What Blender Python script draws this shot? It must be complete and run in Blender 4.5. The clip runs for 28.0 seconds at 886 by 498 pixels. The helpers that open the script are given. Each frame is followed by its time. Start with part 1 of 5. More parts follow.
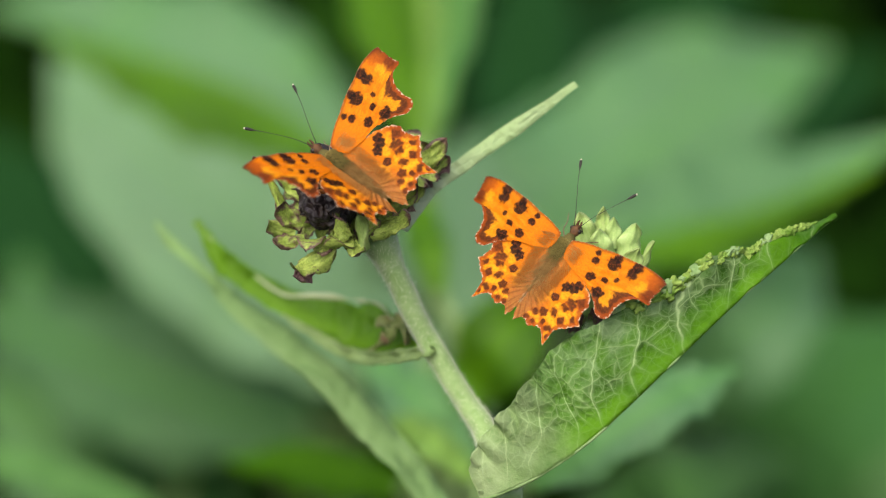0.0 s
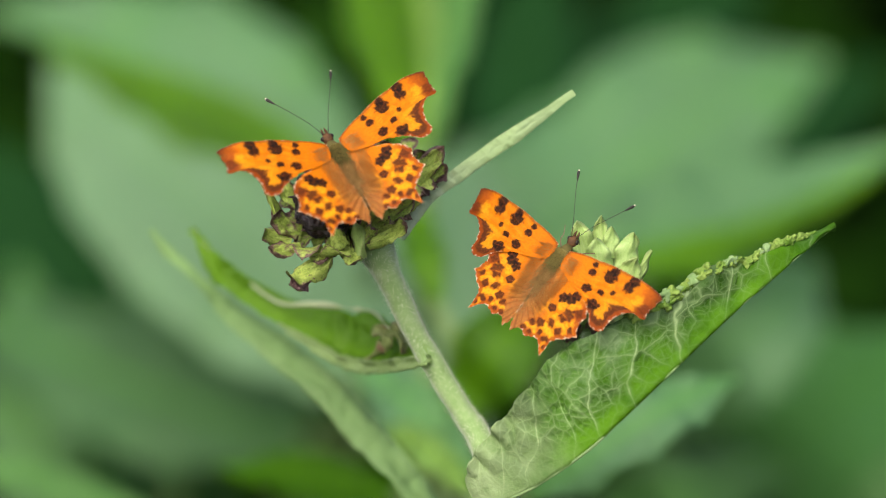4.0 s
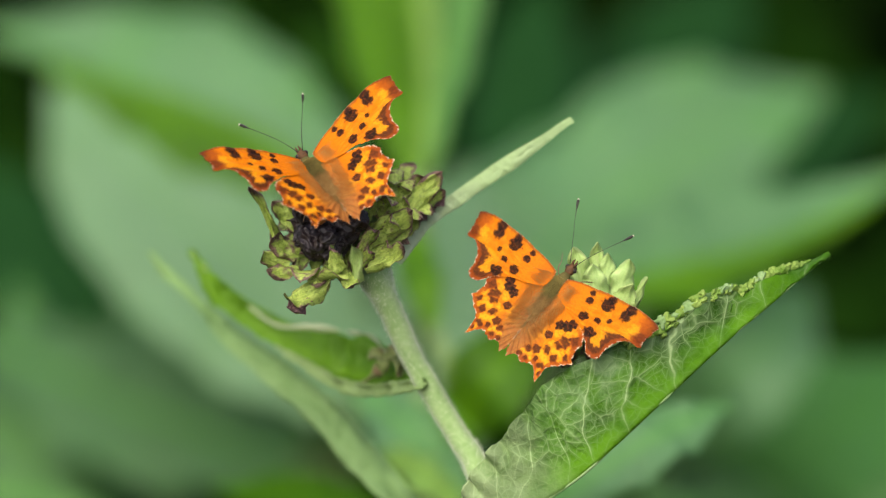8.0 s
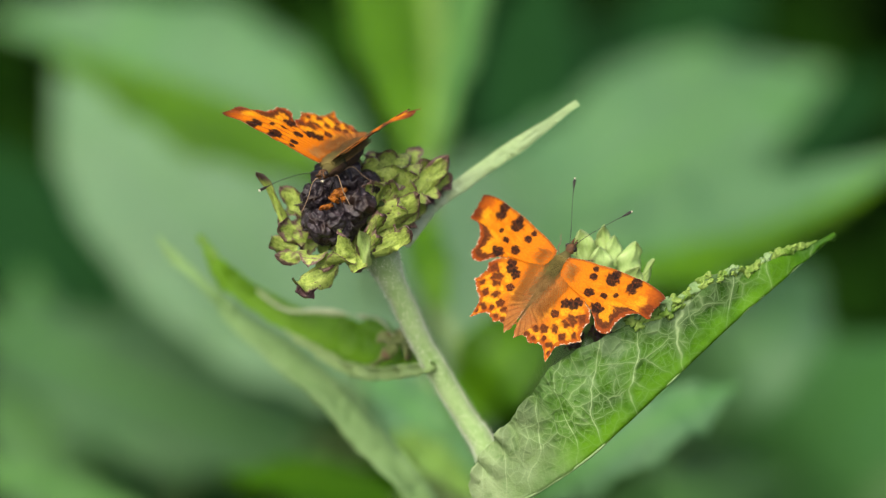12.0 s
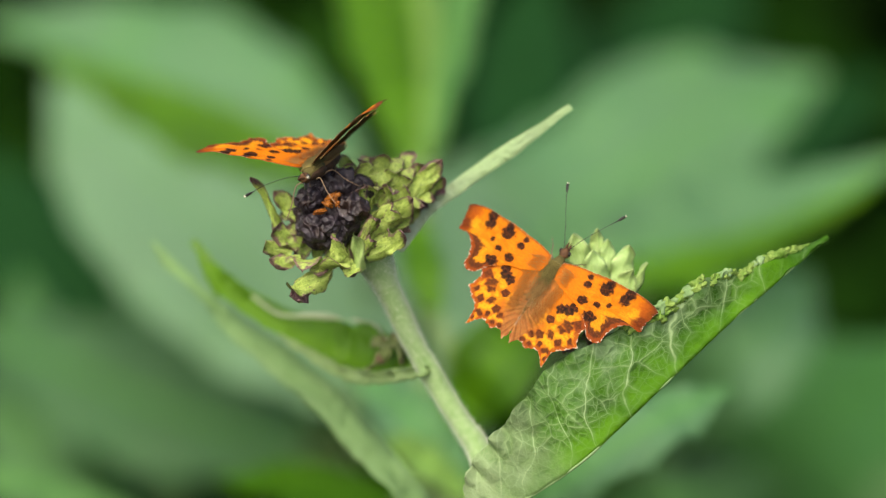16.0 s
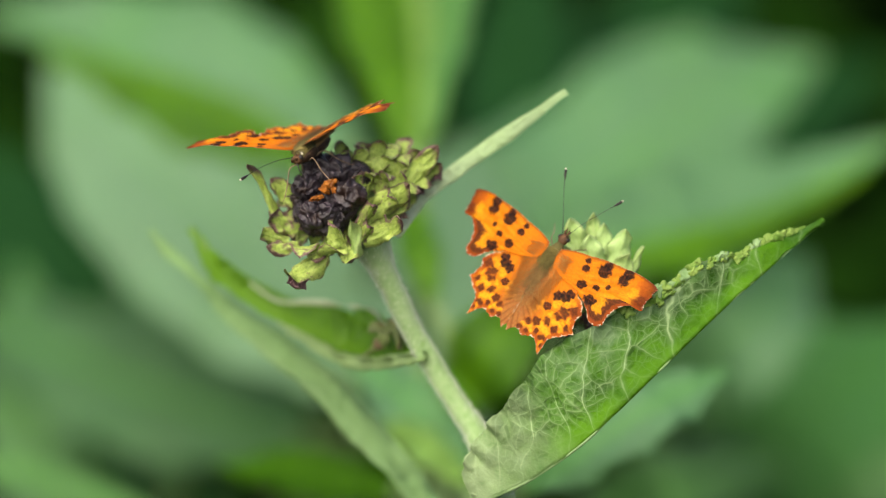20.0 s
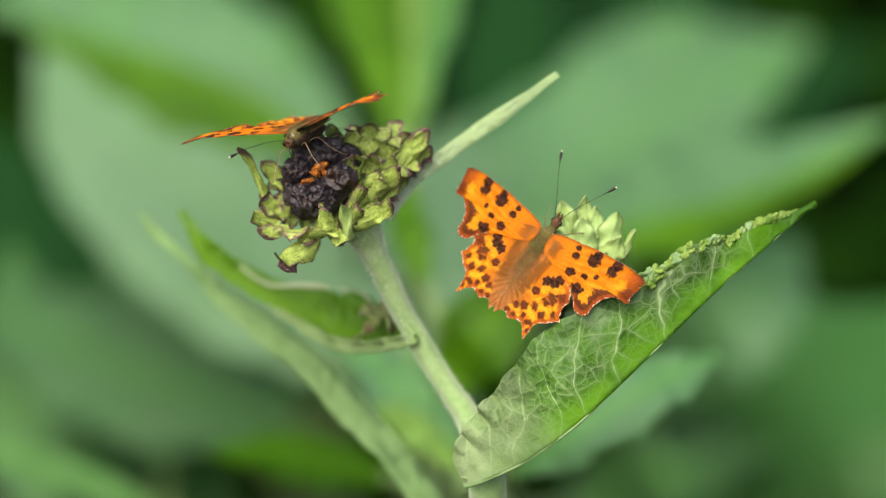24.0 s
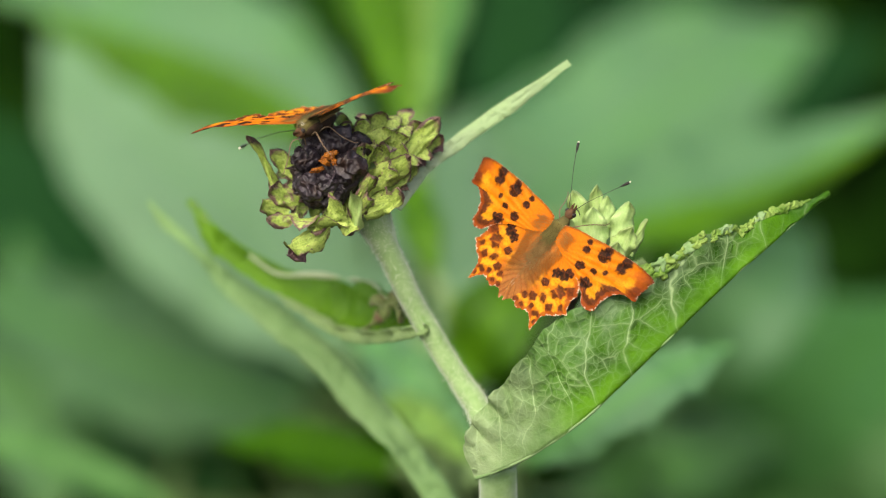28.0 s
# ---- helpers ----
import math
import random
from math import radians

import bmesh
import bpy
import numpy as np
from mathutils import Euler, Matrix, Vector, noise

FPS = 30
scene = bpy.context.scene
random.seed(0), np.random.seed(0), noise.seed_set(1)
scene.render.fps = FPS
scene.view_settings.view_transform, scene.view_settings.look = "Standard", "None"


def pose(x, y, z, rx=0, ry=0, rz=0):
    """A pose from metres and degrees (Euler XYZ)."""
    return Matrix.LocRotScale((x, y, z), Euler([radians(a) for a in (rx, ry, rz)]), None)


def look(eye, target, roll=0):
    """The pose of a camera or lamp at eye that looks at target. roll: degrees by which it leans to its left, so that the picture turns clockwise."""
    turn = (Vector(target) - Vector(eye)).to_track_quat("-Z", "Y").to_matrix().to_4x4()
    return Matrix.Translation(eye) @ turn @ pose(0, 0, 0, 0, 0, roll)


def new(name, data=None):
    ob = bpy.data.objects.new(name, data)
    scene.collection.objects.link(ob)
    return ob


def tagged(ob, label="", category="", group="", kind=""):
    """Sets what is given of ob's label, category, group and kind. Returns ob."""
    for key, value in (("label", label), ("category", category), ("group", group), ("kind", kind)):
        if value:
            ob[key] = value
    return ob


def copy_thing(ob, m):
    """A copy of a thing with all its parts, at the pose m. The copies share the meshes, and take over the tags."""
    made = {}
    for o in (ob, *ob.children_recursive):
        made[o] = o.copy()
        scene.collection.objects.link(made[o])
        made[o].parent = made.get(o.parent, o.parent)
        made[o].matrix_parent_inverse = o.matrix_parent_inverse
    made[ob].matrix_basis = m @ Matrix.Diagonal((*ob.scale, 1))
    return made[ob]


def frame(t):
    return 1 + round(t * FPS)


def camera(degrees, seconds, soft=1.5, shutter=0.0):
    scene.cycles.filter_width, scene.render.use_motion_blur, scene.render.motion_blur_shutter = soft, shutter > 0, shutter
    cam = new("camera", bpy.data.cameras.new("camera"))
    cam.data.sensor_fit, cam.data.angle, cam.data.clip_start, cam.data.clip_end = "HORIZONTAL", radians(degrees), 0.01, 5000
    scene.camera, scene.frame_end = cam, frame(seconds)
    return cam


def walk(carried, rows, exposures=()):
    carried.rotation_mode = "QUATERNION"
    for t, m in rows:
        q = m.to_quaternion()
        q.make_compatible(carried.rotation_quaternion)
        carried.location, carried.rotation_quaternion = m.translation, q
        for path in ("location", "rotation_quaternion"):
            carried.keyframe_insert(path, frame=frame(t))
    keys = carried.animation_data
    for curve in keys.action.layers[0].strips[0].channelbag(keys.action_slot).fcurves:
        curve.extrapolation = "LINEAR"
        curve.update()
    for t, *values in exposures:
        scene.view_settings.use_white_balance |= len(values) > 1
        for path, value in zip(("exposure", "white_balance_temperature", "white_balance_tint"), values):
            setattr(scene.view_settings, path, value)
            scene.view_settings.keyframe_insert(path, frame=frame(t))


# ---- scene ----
cam = camera(13.4, 28.0, soft=1.1)
EXPOSURE, KELVIN, TINT, SKY, SUN = 0.83, 7050, 10, 0.11, 2.2
# The plan is laid out on a grid that faces the camera: x to the right, y down, 784, 441 in the middle,
# one step being 0.135 mm at the distance of the butterflies; a is the depth behind them in metres.
EYE, AIM = Vector((0, -0.846, 1.408)), Vector((0, 0, 1.1))
AHEAD = (AIM - EYE).normalized()
RIGHT = Vector((1, 0, 0))
UP = RIGHT.cross(AHEAD)
DIST = (AIM - EYE).length
STEP = math.tan(radians(6.7)) / 784


def spot(x, y, a=0.0):
    return EYE + AHEAD * (DIST + a) + (RIGHT * (x - 784) - UP * (y - 441)) * STEP * (DIST + a)


def facing(r, u, n):
    """A direction: r to the right, u up, n towards the camera's side."""
    return (RIGHT * r + UP * u - AHEAD * n).normalized()


PAN = [
    (0, -0.2994, -0.0841, -0.469, 0.0012),
    (0.5, -0.4396, -0.1167, -0.474, -0.0004),
    (1, -0.0884, -0.1563, -0.438, -0.0007),
    (1.5, -0.2509, -0.3015, -0.468, -0.0009),
    (2, -0.2036, -0.2262, -0.387, 0.0023),
    (2.5, -0.2957, -0.1826, -0.388, -0.0000),
    (3, -0.0855, -0.1119, -0.293, -0.0009),
    (3.5, -0.1200, -0.1184, -0.367, -0.0022),
    (5.5, -0.2496, -0.2167, 0.027, -0.0052),
    (6, -0.1999, -0.1929, -0.000, -0.0066),
    (6.5, -0.2672, -0.4019, -0.147, -0.0023),
    (7, -0.1361, -0.4226, -0.196, 0.0017),
    (7.5, -0.0038, -0.1786, 0.149, 0.0018),
    (8, 0.2050, -0.1751, 0.348, 0.0028),
    (8.5, 0.2306, -0.1496, 0.247, 0.0021),
    (9, 0.0915, -0.2190, 0.045, 0.0053),
    (9.5, 0.0805, -0.1376, -0.055, 0.0049),
    (10, -0.0261, 0.0007, -0.146, 0.0031),
    (10.5, -0.0408, 0.0003, -0.155, 0.0003),
    (11, 0.0000, 0.0000, 0.000, 0.0000),
    (11.5, -0.0220, -0.0560, 0.023, 0.0037),
    (12, -0.0452, -0.0636, -0.070, 0.0071),
    (12.5, -0.0072, 0.0205, -0.014, 0.0049),
    (14.5, -0.0280, 0.0916, -0.036, 0.0025),
    (15, -0.0658, -0.1034, 0.062, 0.0052),
    (15.5, 0.0458, -0.0509, -0.051, 0.0053),
    (16, 0.0179, -0.1582, -0.259, 0.0092),
    (16.5, -0.1342, 0.0277, -0.228, 0.0069),
    (17, -0.2360, -0.0753, -0.382, 0.0085),
    (17.5, -0.3006, -0.0073, -0.396, 0.0079),
    (18, -0.1234, -0.0317, -0.320, 0.0084),
    (18.5, -0.1024, -0.0163, -0.518, 0.0072),
    (19, -0.1216, 0.0235, -0.633, 0.0080),
    (19.5, -0.2782, -0.0508, -0.733, 0.0096),
    (20, -0.2032, -0.2022, -0.708, 0.0111),
    (20.5, -0.2870, -0.2863, -0.760, 0.0118),
    (22.5, -0.3346, -0.0928, -0.782, 0.0053),
    (23, -0.4706, -0.3019, -0.762, 0.0045),
    (23.5, -0.4613, -0.3610, -0.824, 0.0078),
    (24, -0.4620, -0.3362, -0.737, 0.0082),
    (24.5, -0.4093, -0.3611, -0.742, 0.0081),
    (25, -0.3968, -0.1113, -0.680, 0.0069),
    (25.5, -0.4716, -0.1047, -0.497, 0.0050),
    (26, -0.4072, 0.0049, -0.378, 0.0020),
    (26.5, -0.4592, -0.1089, -0.285, 0.0036),
    (27, -0.5434, -0.1419, -0.415, 0.0018),
    (27.5, -0.7900, -0.2636, -0.544, 0.0002),
    (28, -0.6229, -0.1780, -0.614, 0.0020),
]

BASE = look(EYE, AIM)
walk(cam, [(t, BASE @ Matrix.Translation((0, 0, back)) @ pose(0, 0, 0, tilt) @ pose(0, 0, 0, 0, pan) @ pose(0, 0, 0, 0, 0, roll))
           for t, tilt, pan, roll, back in PAN], [(0, EXPOSURE, KELVIN, TINT), (14, EXPOSURE + 0.03, KELVIN, TINT), (28, EXPOSURE + 0.12, KELVIN, TINT)])
cam.data.dof.use_dof = True
cam.data.dof.focus_distance = 0.896
cam.data.dof.aperture_fstop = 5.0
cam.data.dof.aperture_blades = 0

# ---- light: a bright overcast sky ----
world = bpy.data.worlds.new("sky")
scene.world = world
world.use_nodes = True
wt = world.node_tree
sky = wt.nodes.new("ShaderNodeTexSky")
sky.sky_type, sky.sun_disc = "NISHITA", False
sky.sun_elevation, sky.sun_rotation = radians(50), radians(205)
sky.air_density, sky.dust_density = 1.0, 4.0
back = wt.nodes["Background"]
back.inputs["Strength"].default_value = SKY
wt.links.new(sky.outputs[0], back.inputs["Color"])
sun = new("sun", bpy.data.lights.new("sun", "SUN"))
sun.data.energy, sun.data.angle, sun.data.color = SUN, radians(60), (1.0, 0.96, 0.9)
sun.matrix_world = look(Vector((-0.7, -1.5, 3.0)), Vector((0, 0, 1.0)))


# ---- materials ----
class Nodes:
    def __init__(self, name):
        self.mat = bpy.data.materials.new(name)
        self.mat.use_nodes = True
        self.tree = self.mat.node_tree
        self.bsdf = self.tree.nodes["Principled BSDF"]
        self.out = self.tree.nodes["Material Output"]

    def add(self, kind, **props):
        n = self.tree.nodes.new("ShaderNode" + kind)
        for key, value in props.items():
            n.inputs[key.replace("_", " ")].default_value = value
        return n

    def link(self, a, b):
        self.tree.links.new(a, b)

    def math(self, op, a, b=None, clamp=False):
        n = self.tree.nodes.new("ShaderNodeMath")
        n.operation, n.use_clamp = op, clamp
        for i, v in enumerate((a, b)):
            if v is None:
                continue
            if isinstance(v, (int, float)):
                n.inputs[i].default_value = v
            else:
                self.link(v, n.inputs[i])
        return n.outputs[0]

    def mix(self, fac, a, b):
        n = self.tree.nodes.new("ShaderNodeMix")
        n.data_type = "RGBA"
        for i, v in ((0, fac), (6, a), (7, b)):
            if isinstance(v, (int, float)):
                n.inputs[i].default_value = v
            elif isinstance(v, tuple):
                n.inputs[i].default_value = (*v, 1)
            else:
                self.link(v, n.inputs[i])
        return n.outputs[2]

    def noise(self, scale, detail=4, coord="Object", rough=0.55):
        n = self.add("TexNoise", Scale=scale, Detail=detail, Roughness=rough)
        c = self.add("TexCoord")
        self.link(c.outputs[coord], n.inputs["Vector"])
        return n.outputs["Fac"]

    def ramp(self, fac, lo, hi):
        n = self.add("MapRange", From_Min=lo, From_Max=hi)
        self.link(fac, n.inputs["Value"])
        return n.outputs["Result"]

    def bump(self, height, strength, distance):
        n = self.add("Bump", Strength=strength, Distance=distance)
        self.link(height, n.inputs["Height"])
        self.link(n.outputs[0], self.bsdf.inputs["Normal"])
        return n.outputs[0]

    def sheet(self, colour, glow, share):
        """A thin sheet that lets some light through."""
        tr = self.add("BsdfTranslucent")
        if isinstance(glow, tuple):
            tr.inputs["Color"].default_value = (*glow, 1)
        else:
            self.link(glow, tr.inputs["Color"])
        m = self.add("MixShader", Fac=share)
        self.link(self.bsdf.outputs[0], m.inputs[1])
        self.link(tr.outputs[0], m.inputs[2])
        self.link(m.outputs[0], self.out.inputs["Surface"])


def leaf_material(name, colour, vein, glow, share=0.3, veins=1.0, cell=130, rough=0.5, wool=0.0, spec=0.3, patchy=0.7, relief=0.45, lateral=1.0):
    """A leaf: a midrib, slanting side veins, and a net of finer veins between them, laid out along the midrib in metres;
    wool is thickest near the base."""
    m = Nodes(name)
    uv = m.add("TexCoord").outputs["UV"]
    sep = m.add("SeparateXYZ")
    wob = m.add("TexNoise", Scale=70, Detail=4)
    m.link(uv, wob.inputs["Vector"])
    m.link(uv, sep.inputs[0])
    run, across = sep.outputs[0], m.math("ABSOLUTE", sep.outputs[1])
    slant = m.math("ADD", m.math("SUBTRACT", run, m.math("MULTIPLY", across, 0.9)), m.math("MULTIPLY", wob.outputs["Fac"], 0.022))
    saw = m.math("PINGPONG", m.math("DIVIDE", slant, 0.017), 0.5)
    side = m.math("MULTIPLY", m.math("SUBTRACT", 1.0, m.ramp(saw, 0.008, 0.036), True), lateral)
    mid = m.math("SUBTRACT", 1.0, m.ramp(across, 0.0004, 0.0016), True)
    lines = m.math("MAXIMUM", side, mid)
    warp = m.add("VectorMath")
    warp.operation = "MULTIPLY_ADD"
    m.link(wob.outputs["Color"], warp.inputs[0])
    warp.inputs[1].default_value = (0.009, 0.009, 0)
    m.link(uv, warp.inputs[2])
    nets, domes = [], []
    for scale, wide in ((cell, 0.075), (cell * 2.6, 0.09), (cell * 6, 0.16)):
        v = m.add("TexVoronoi", Scale=scale)
        v.feature = "DISTANCE_TO_EDGE"
        m.link(warp.outputs[0], v.inputs["Vector"])
        nets.append(m.math("SUBTRACT", 1.0, m.ramp(v.outputs["Distance"], 0.0, wide), True))
        domes.append(m.ramp(v.outputs["Distance"], 0.0, 0.45))
    net = m.math("MAXIMUM", m.math("MULTIPLY", side, 1.0), m.math("MULTIPLY", nets[0], 0.70))
    net = m.math("MAXIMUM", net, m.math("MAXIMUM", m.math("MULTIPLY", nets[1], 0.30), m.math("MULTIPLY", nets[2], 0.12)))
    lines = m.math("MAXIMUM", m.math("MULTIPLY", lines, 0.9), net)
    blotch = m.ramp(m.noise(24, 4), 0.40, 0.62)
    fine = m.noise(900, 3)
    dark = tuple(c * 0.5 for c in colour)
    base = m.mix(m.math("MULTIPLY", blotch, patchy), colour, dark)
    base = m.mix(m.math("MULTIPLY", m.ramp(fine, 0.4, 0.75), 0.3), base, tuple(min(1, c * 1.5) for c in colour))
    base = m.mix(m.math("MULTIPLY", m.ramp(m.noise(34, 3), 0.54, 0.68), 0.45), base, glow)
    if wool:
        near_base = m.math("SUBTRACT", 1.0, m.ramp(run, 0.000, 0.034), True)
        thick = m.math("MULTIPLY", m.math("ADD", m.math("MULTIPLY", near_base, 1.7), wool), m.ramp(m.noise(120, 5), 0.1, 0.9), True)
        base = m.mix(thick, base, tuple(min(0.5, v * 1.4 + 0.06) for v in vein))
    # the glow of light through the leaf, painted in beside the midrib
    fresh = m.math("SUBTRACT", 1.0, m.ramp(across, 0.0012, 0.0045), True)
    base = m.mix(m.math("MULTIPLY", fresh, 0.5), base, glow)
    base = m.mix(m.math("MULTIPLY", lines, m.math("MULTIPLY", m.math("SUBTRACT", 1.0, m.math("MULTIPLY", fresh, 0.6)), veins)), base, vein)
    m.link(base, m.bsdf.inputs["Base Color"])
    m.bsdf.inputs["Roughness"].default_value = rough
    m.bsdf.inputs["Specular IOR Level"].default_value = spec
    dome = m.math("ADD", m.math("MULTIPLY", domes[0], 1.0), m.math("MULTIPLY", domes[1], 0.45))
    m.bump(m.math("ADD", m.math("MULTIPLY", fine, 0.12), dome), relief, 0.0022)
    m.sheet(base, glow, share)
    return m.mat


def folded_leaf_material():
    """The underside of the large leaf: dark green between a net of pale downy veins, a smooth strip beside the midrib
    painted bright as if light shone through, silvery down towards the margin and thick wool at the base. UV: metres
    along and across."""
    m = Nodes("woolly leaf underside")
    uv = m.add("TexCoord").outputs["UV"]
    sep = m.add("SeparateXYZ")
    m.link(uv, sep.inputs[0])
    run, across = sep.outputs[0], m.math("ABSOLUTE", sep.outputs[1])
    wob = m.add("TexNoise", Scale=260, Detail=4)
    m.link(uv, wob.inputs["Vector"])
    warp = m.add("VectorMath")
    warp.operation = "MULTIPLY_ADD"
    m.link(wob.outputs["Color"], warp.inputs[0])
    warp.inputs[1].default_value = (0.0018, 0.0018, 0)
    m.link(uv, warp.inputs[2])
    nets, domes = [], []
    for scale, core, halo in ((170, 0.030, 0.13), (420, 0.045, 0.16), (1000, 0.07, 0.18)):
        v = m.add("TexVoronoi", Scale=scale)
        v.feature = "DISTANCE_TO_EDGE"
        m.link(warp.outputs[0], v.inputs["Vector"])
        d = v.outputs["Distance"]
        nets.append(m.math("ADD", m.math("MULTIPLY", m.math("SUBTRACT", 1.0, m.ramp(d, 0.0, core), True), 0.55), m.math("MULTIPLY", m.math("SUBTRACT", 1.0, m.ramp(d, 0.0, halo), True), 0.45)))
        domes.append(m.ramp(d, 0.0, 0.4))
    soft, fine, patch = m.noise(150, 5), m.noise(1400, 3), m.noise(60, 4)
    bend = m.add("TexNoise", Scale=55, Detail=3)
    m.link(uv, bend.inputs["Vector"])
    slant = m.math("ADD", m.math("SUBTRACT", run, m.math("MULTIPLY", across, 0.75)), m.math("MULTIPLY", bend.outputs["Fac"], 0.014))
    comb = m.math("MULTIPLY", m.math("PINGPONG", m.math("DIVIDE", slant, 0.0115), 0.5), 0.0115)
    thin = m.math("SUBTRACT", 1.0, m.ramp(across, 0.0, 0.024), True)
    side = m.math("ADD", m.math("MULTIPLY", m.math("SUBTRACT", 1.0, m.ramp(comb, 0.00006, 0.00030), True), 0.55), m.math("MULTIPLY", m.math("SUBTRACT", 1.0, m.ramp(comb, 0.0, 0.0013), True), 0.40))
    side = m.math("MULTIPLY", side, m.math("ADD", 0.55, m.math("MULTIPLY", thin, 0.45)))
    base = m.mix(m.ramp(patch, 0.38, 0.62), (0.007, 0.036, 0.001), (0.042, 0.130, 0.005))
    base = m.mix(m.math("MULTIPLY", m.ramp(fine, 0.42, 0.70), 0.12), base, (0.12, 0.22, 0.08))
    # brighter green along the midrib: light shining through, put into the base colour
    glow_strip = m.ramp(m.math("ADD", across, m.math("MULTIPLY", m.math("SUBTRACT", soft, 0.5), 0.008)), 0.0075, 0.0025)
    base = m.mix(m.math("MULTIPLY", glow_strip, 0.85), base, m.mix(m.ramp(patch, 0.4, 0.6), (0.026, 0.100, 0.0015), (0.070, 0.195, 0.006)))
    rough_side = m.math("SUBTRACT", 1.0, m.math("MULTIPLY", glow_strip, 0.75))
    net = m.math("MAXIMUM", m.math("MULTIPLY", side, 1.15), m.math("MULTIPLY", nets[0], 0.52))
    net = m.math("MAXIMUM", net, m.math("MAXIMUM", m.math("MULTIPLY", nets[1], 0.34), m.math("MULTIPLY", nets[2], 0.15)))
    base = m.mix(m.math("MULTIPLY", m.math("MULTIPLY", net, rough_side), m.ramp(soft, 0.15, 0.55)), base, (0.27, 0.39, 0.18))
    down = m.math("MULTIPLY", m.math("MULTIPLY", m.ramp(across, 0.0060, 0.0125), m.ramp(run, 0.040, 0.066)), m.ramp(m.noise(190, 4), 0.40, 0.62))
    base = m.mix(m.math("MULTIPLY", down, 0.35), base, (0.24, 0.34, 0.20))
    streak = m.add("TexNoise", Scale=1.0, Detail=4)
    stretch = m.add("VectorMath")
    stretch.operation = "MULTIPLY"
    m.link(uv, stretch.inputs[0])
    stretch.inputs[1].default_value = (90, 420, 1)
    m.link(stretch.outputs[0], streak.inputs["Vector"])
    far = m.math("ADD", run, m.math("MULTIPLY", m.math("SUBTRACT", soft, 0.5), 0.012))
    wool = m.math("MULTIPLY", m.ramp(far, 0.044, 0.020), m.ramp(streak.outputs["Fac"], 0.05, 0.45))
    base = m.mix(m.math("MULTIPLY", wool, m.math("SUBTRACT", 0.80, m.math("MULTIPLY", m.ramp(m.noise(85, 4), 0.45, 0.64), 0.35))), base, (0.31, 0.41, 0.215))
    m.link(base, m.bsdf.inputs["Base Color"])
    m.bsdf.inputs["Roughness"].default_value = 0.62
    m.bsdf.inputs["Specular IOR Level"].default_value = 0.07
    dome = m.math("ADD", domes[0], m.math("MULTIPLY", domes[1], 0.4))
    m.bump(m.math("ADD", m.math("MULTIPLY", fine, 0.25), m.math("MULTIPLY", dome, m.math("MULTIPLY", rough_side, m.math("SUBTRACT", 1.0, m.math("MULTIPLY", wool, 0.85))))), 0.55, 0.0018)
    m.sheet(base, (0.060, 0.18, 0.003), 0.10)
    return m.mat


def plain_material(name, a, b, scale, rough=0.6, bump=0.3, depth=0.0004, metal=0.0, sheen=0.0, third=None, spots=None, spec=0.25):
    """Two colours mixed by a coarse and a fine grain, with relief."""
    m = Nodes(name)
    coarse, fine = m.noise(scale, 4), m.noise(scale * 6, 3)
    f = m.math("ADD", m.math("MULTIPLY", m.ramp(coarse, 0.3, 0.7), 0.7), m.math("MULTIPLY", fine, 0.3))
    col = m.mix(f, a, b)
    if third:
        col = m.mix(m.ramp(m.noise(scale * 0.6, 2), 0.58, 0.66), col, third)
    if spots:
        col = m.mix(m.ramp(m.noise(scale * 3, 1), 0.64, 0.7), col, spots)
    m.link(col, m.bsdf.inputs["Base Color"])
    m.bsdf.inputs["Roughness"].default_value = rough
    m.bsdf.inputs["Metallic"].default_value = metal
    m.bsdf.inputs["Sheen Weight"].default_value = sheen
    m.bsdf.inputs["Specular IOR Level"].default_value = spec
    m.bump(f, bump, depth)
    return m.mat


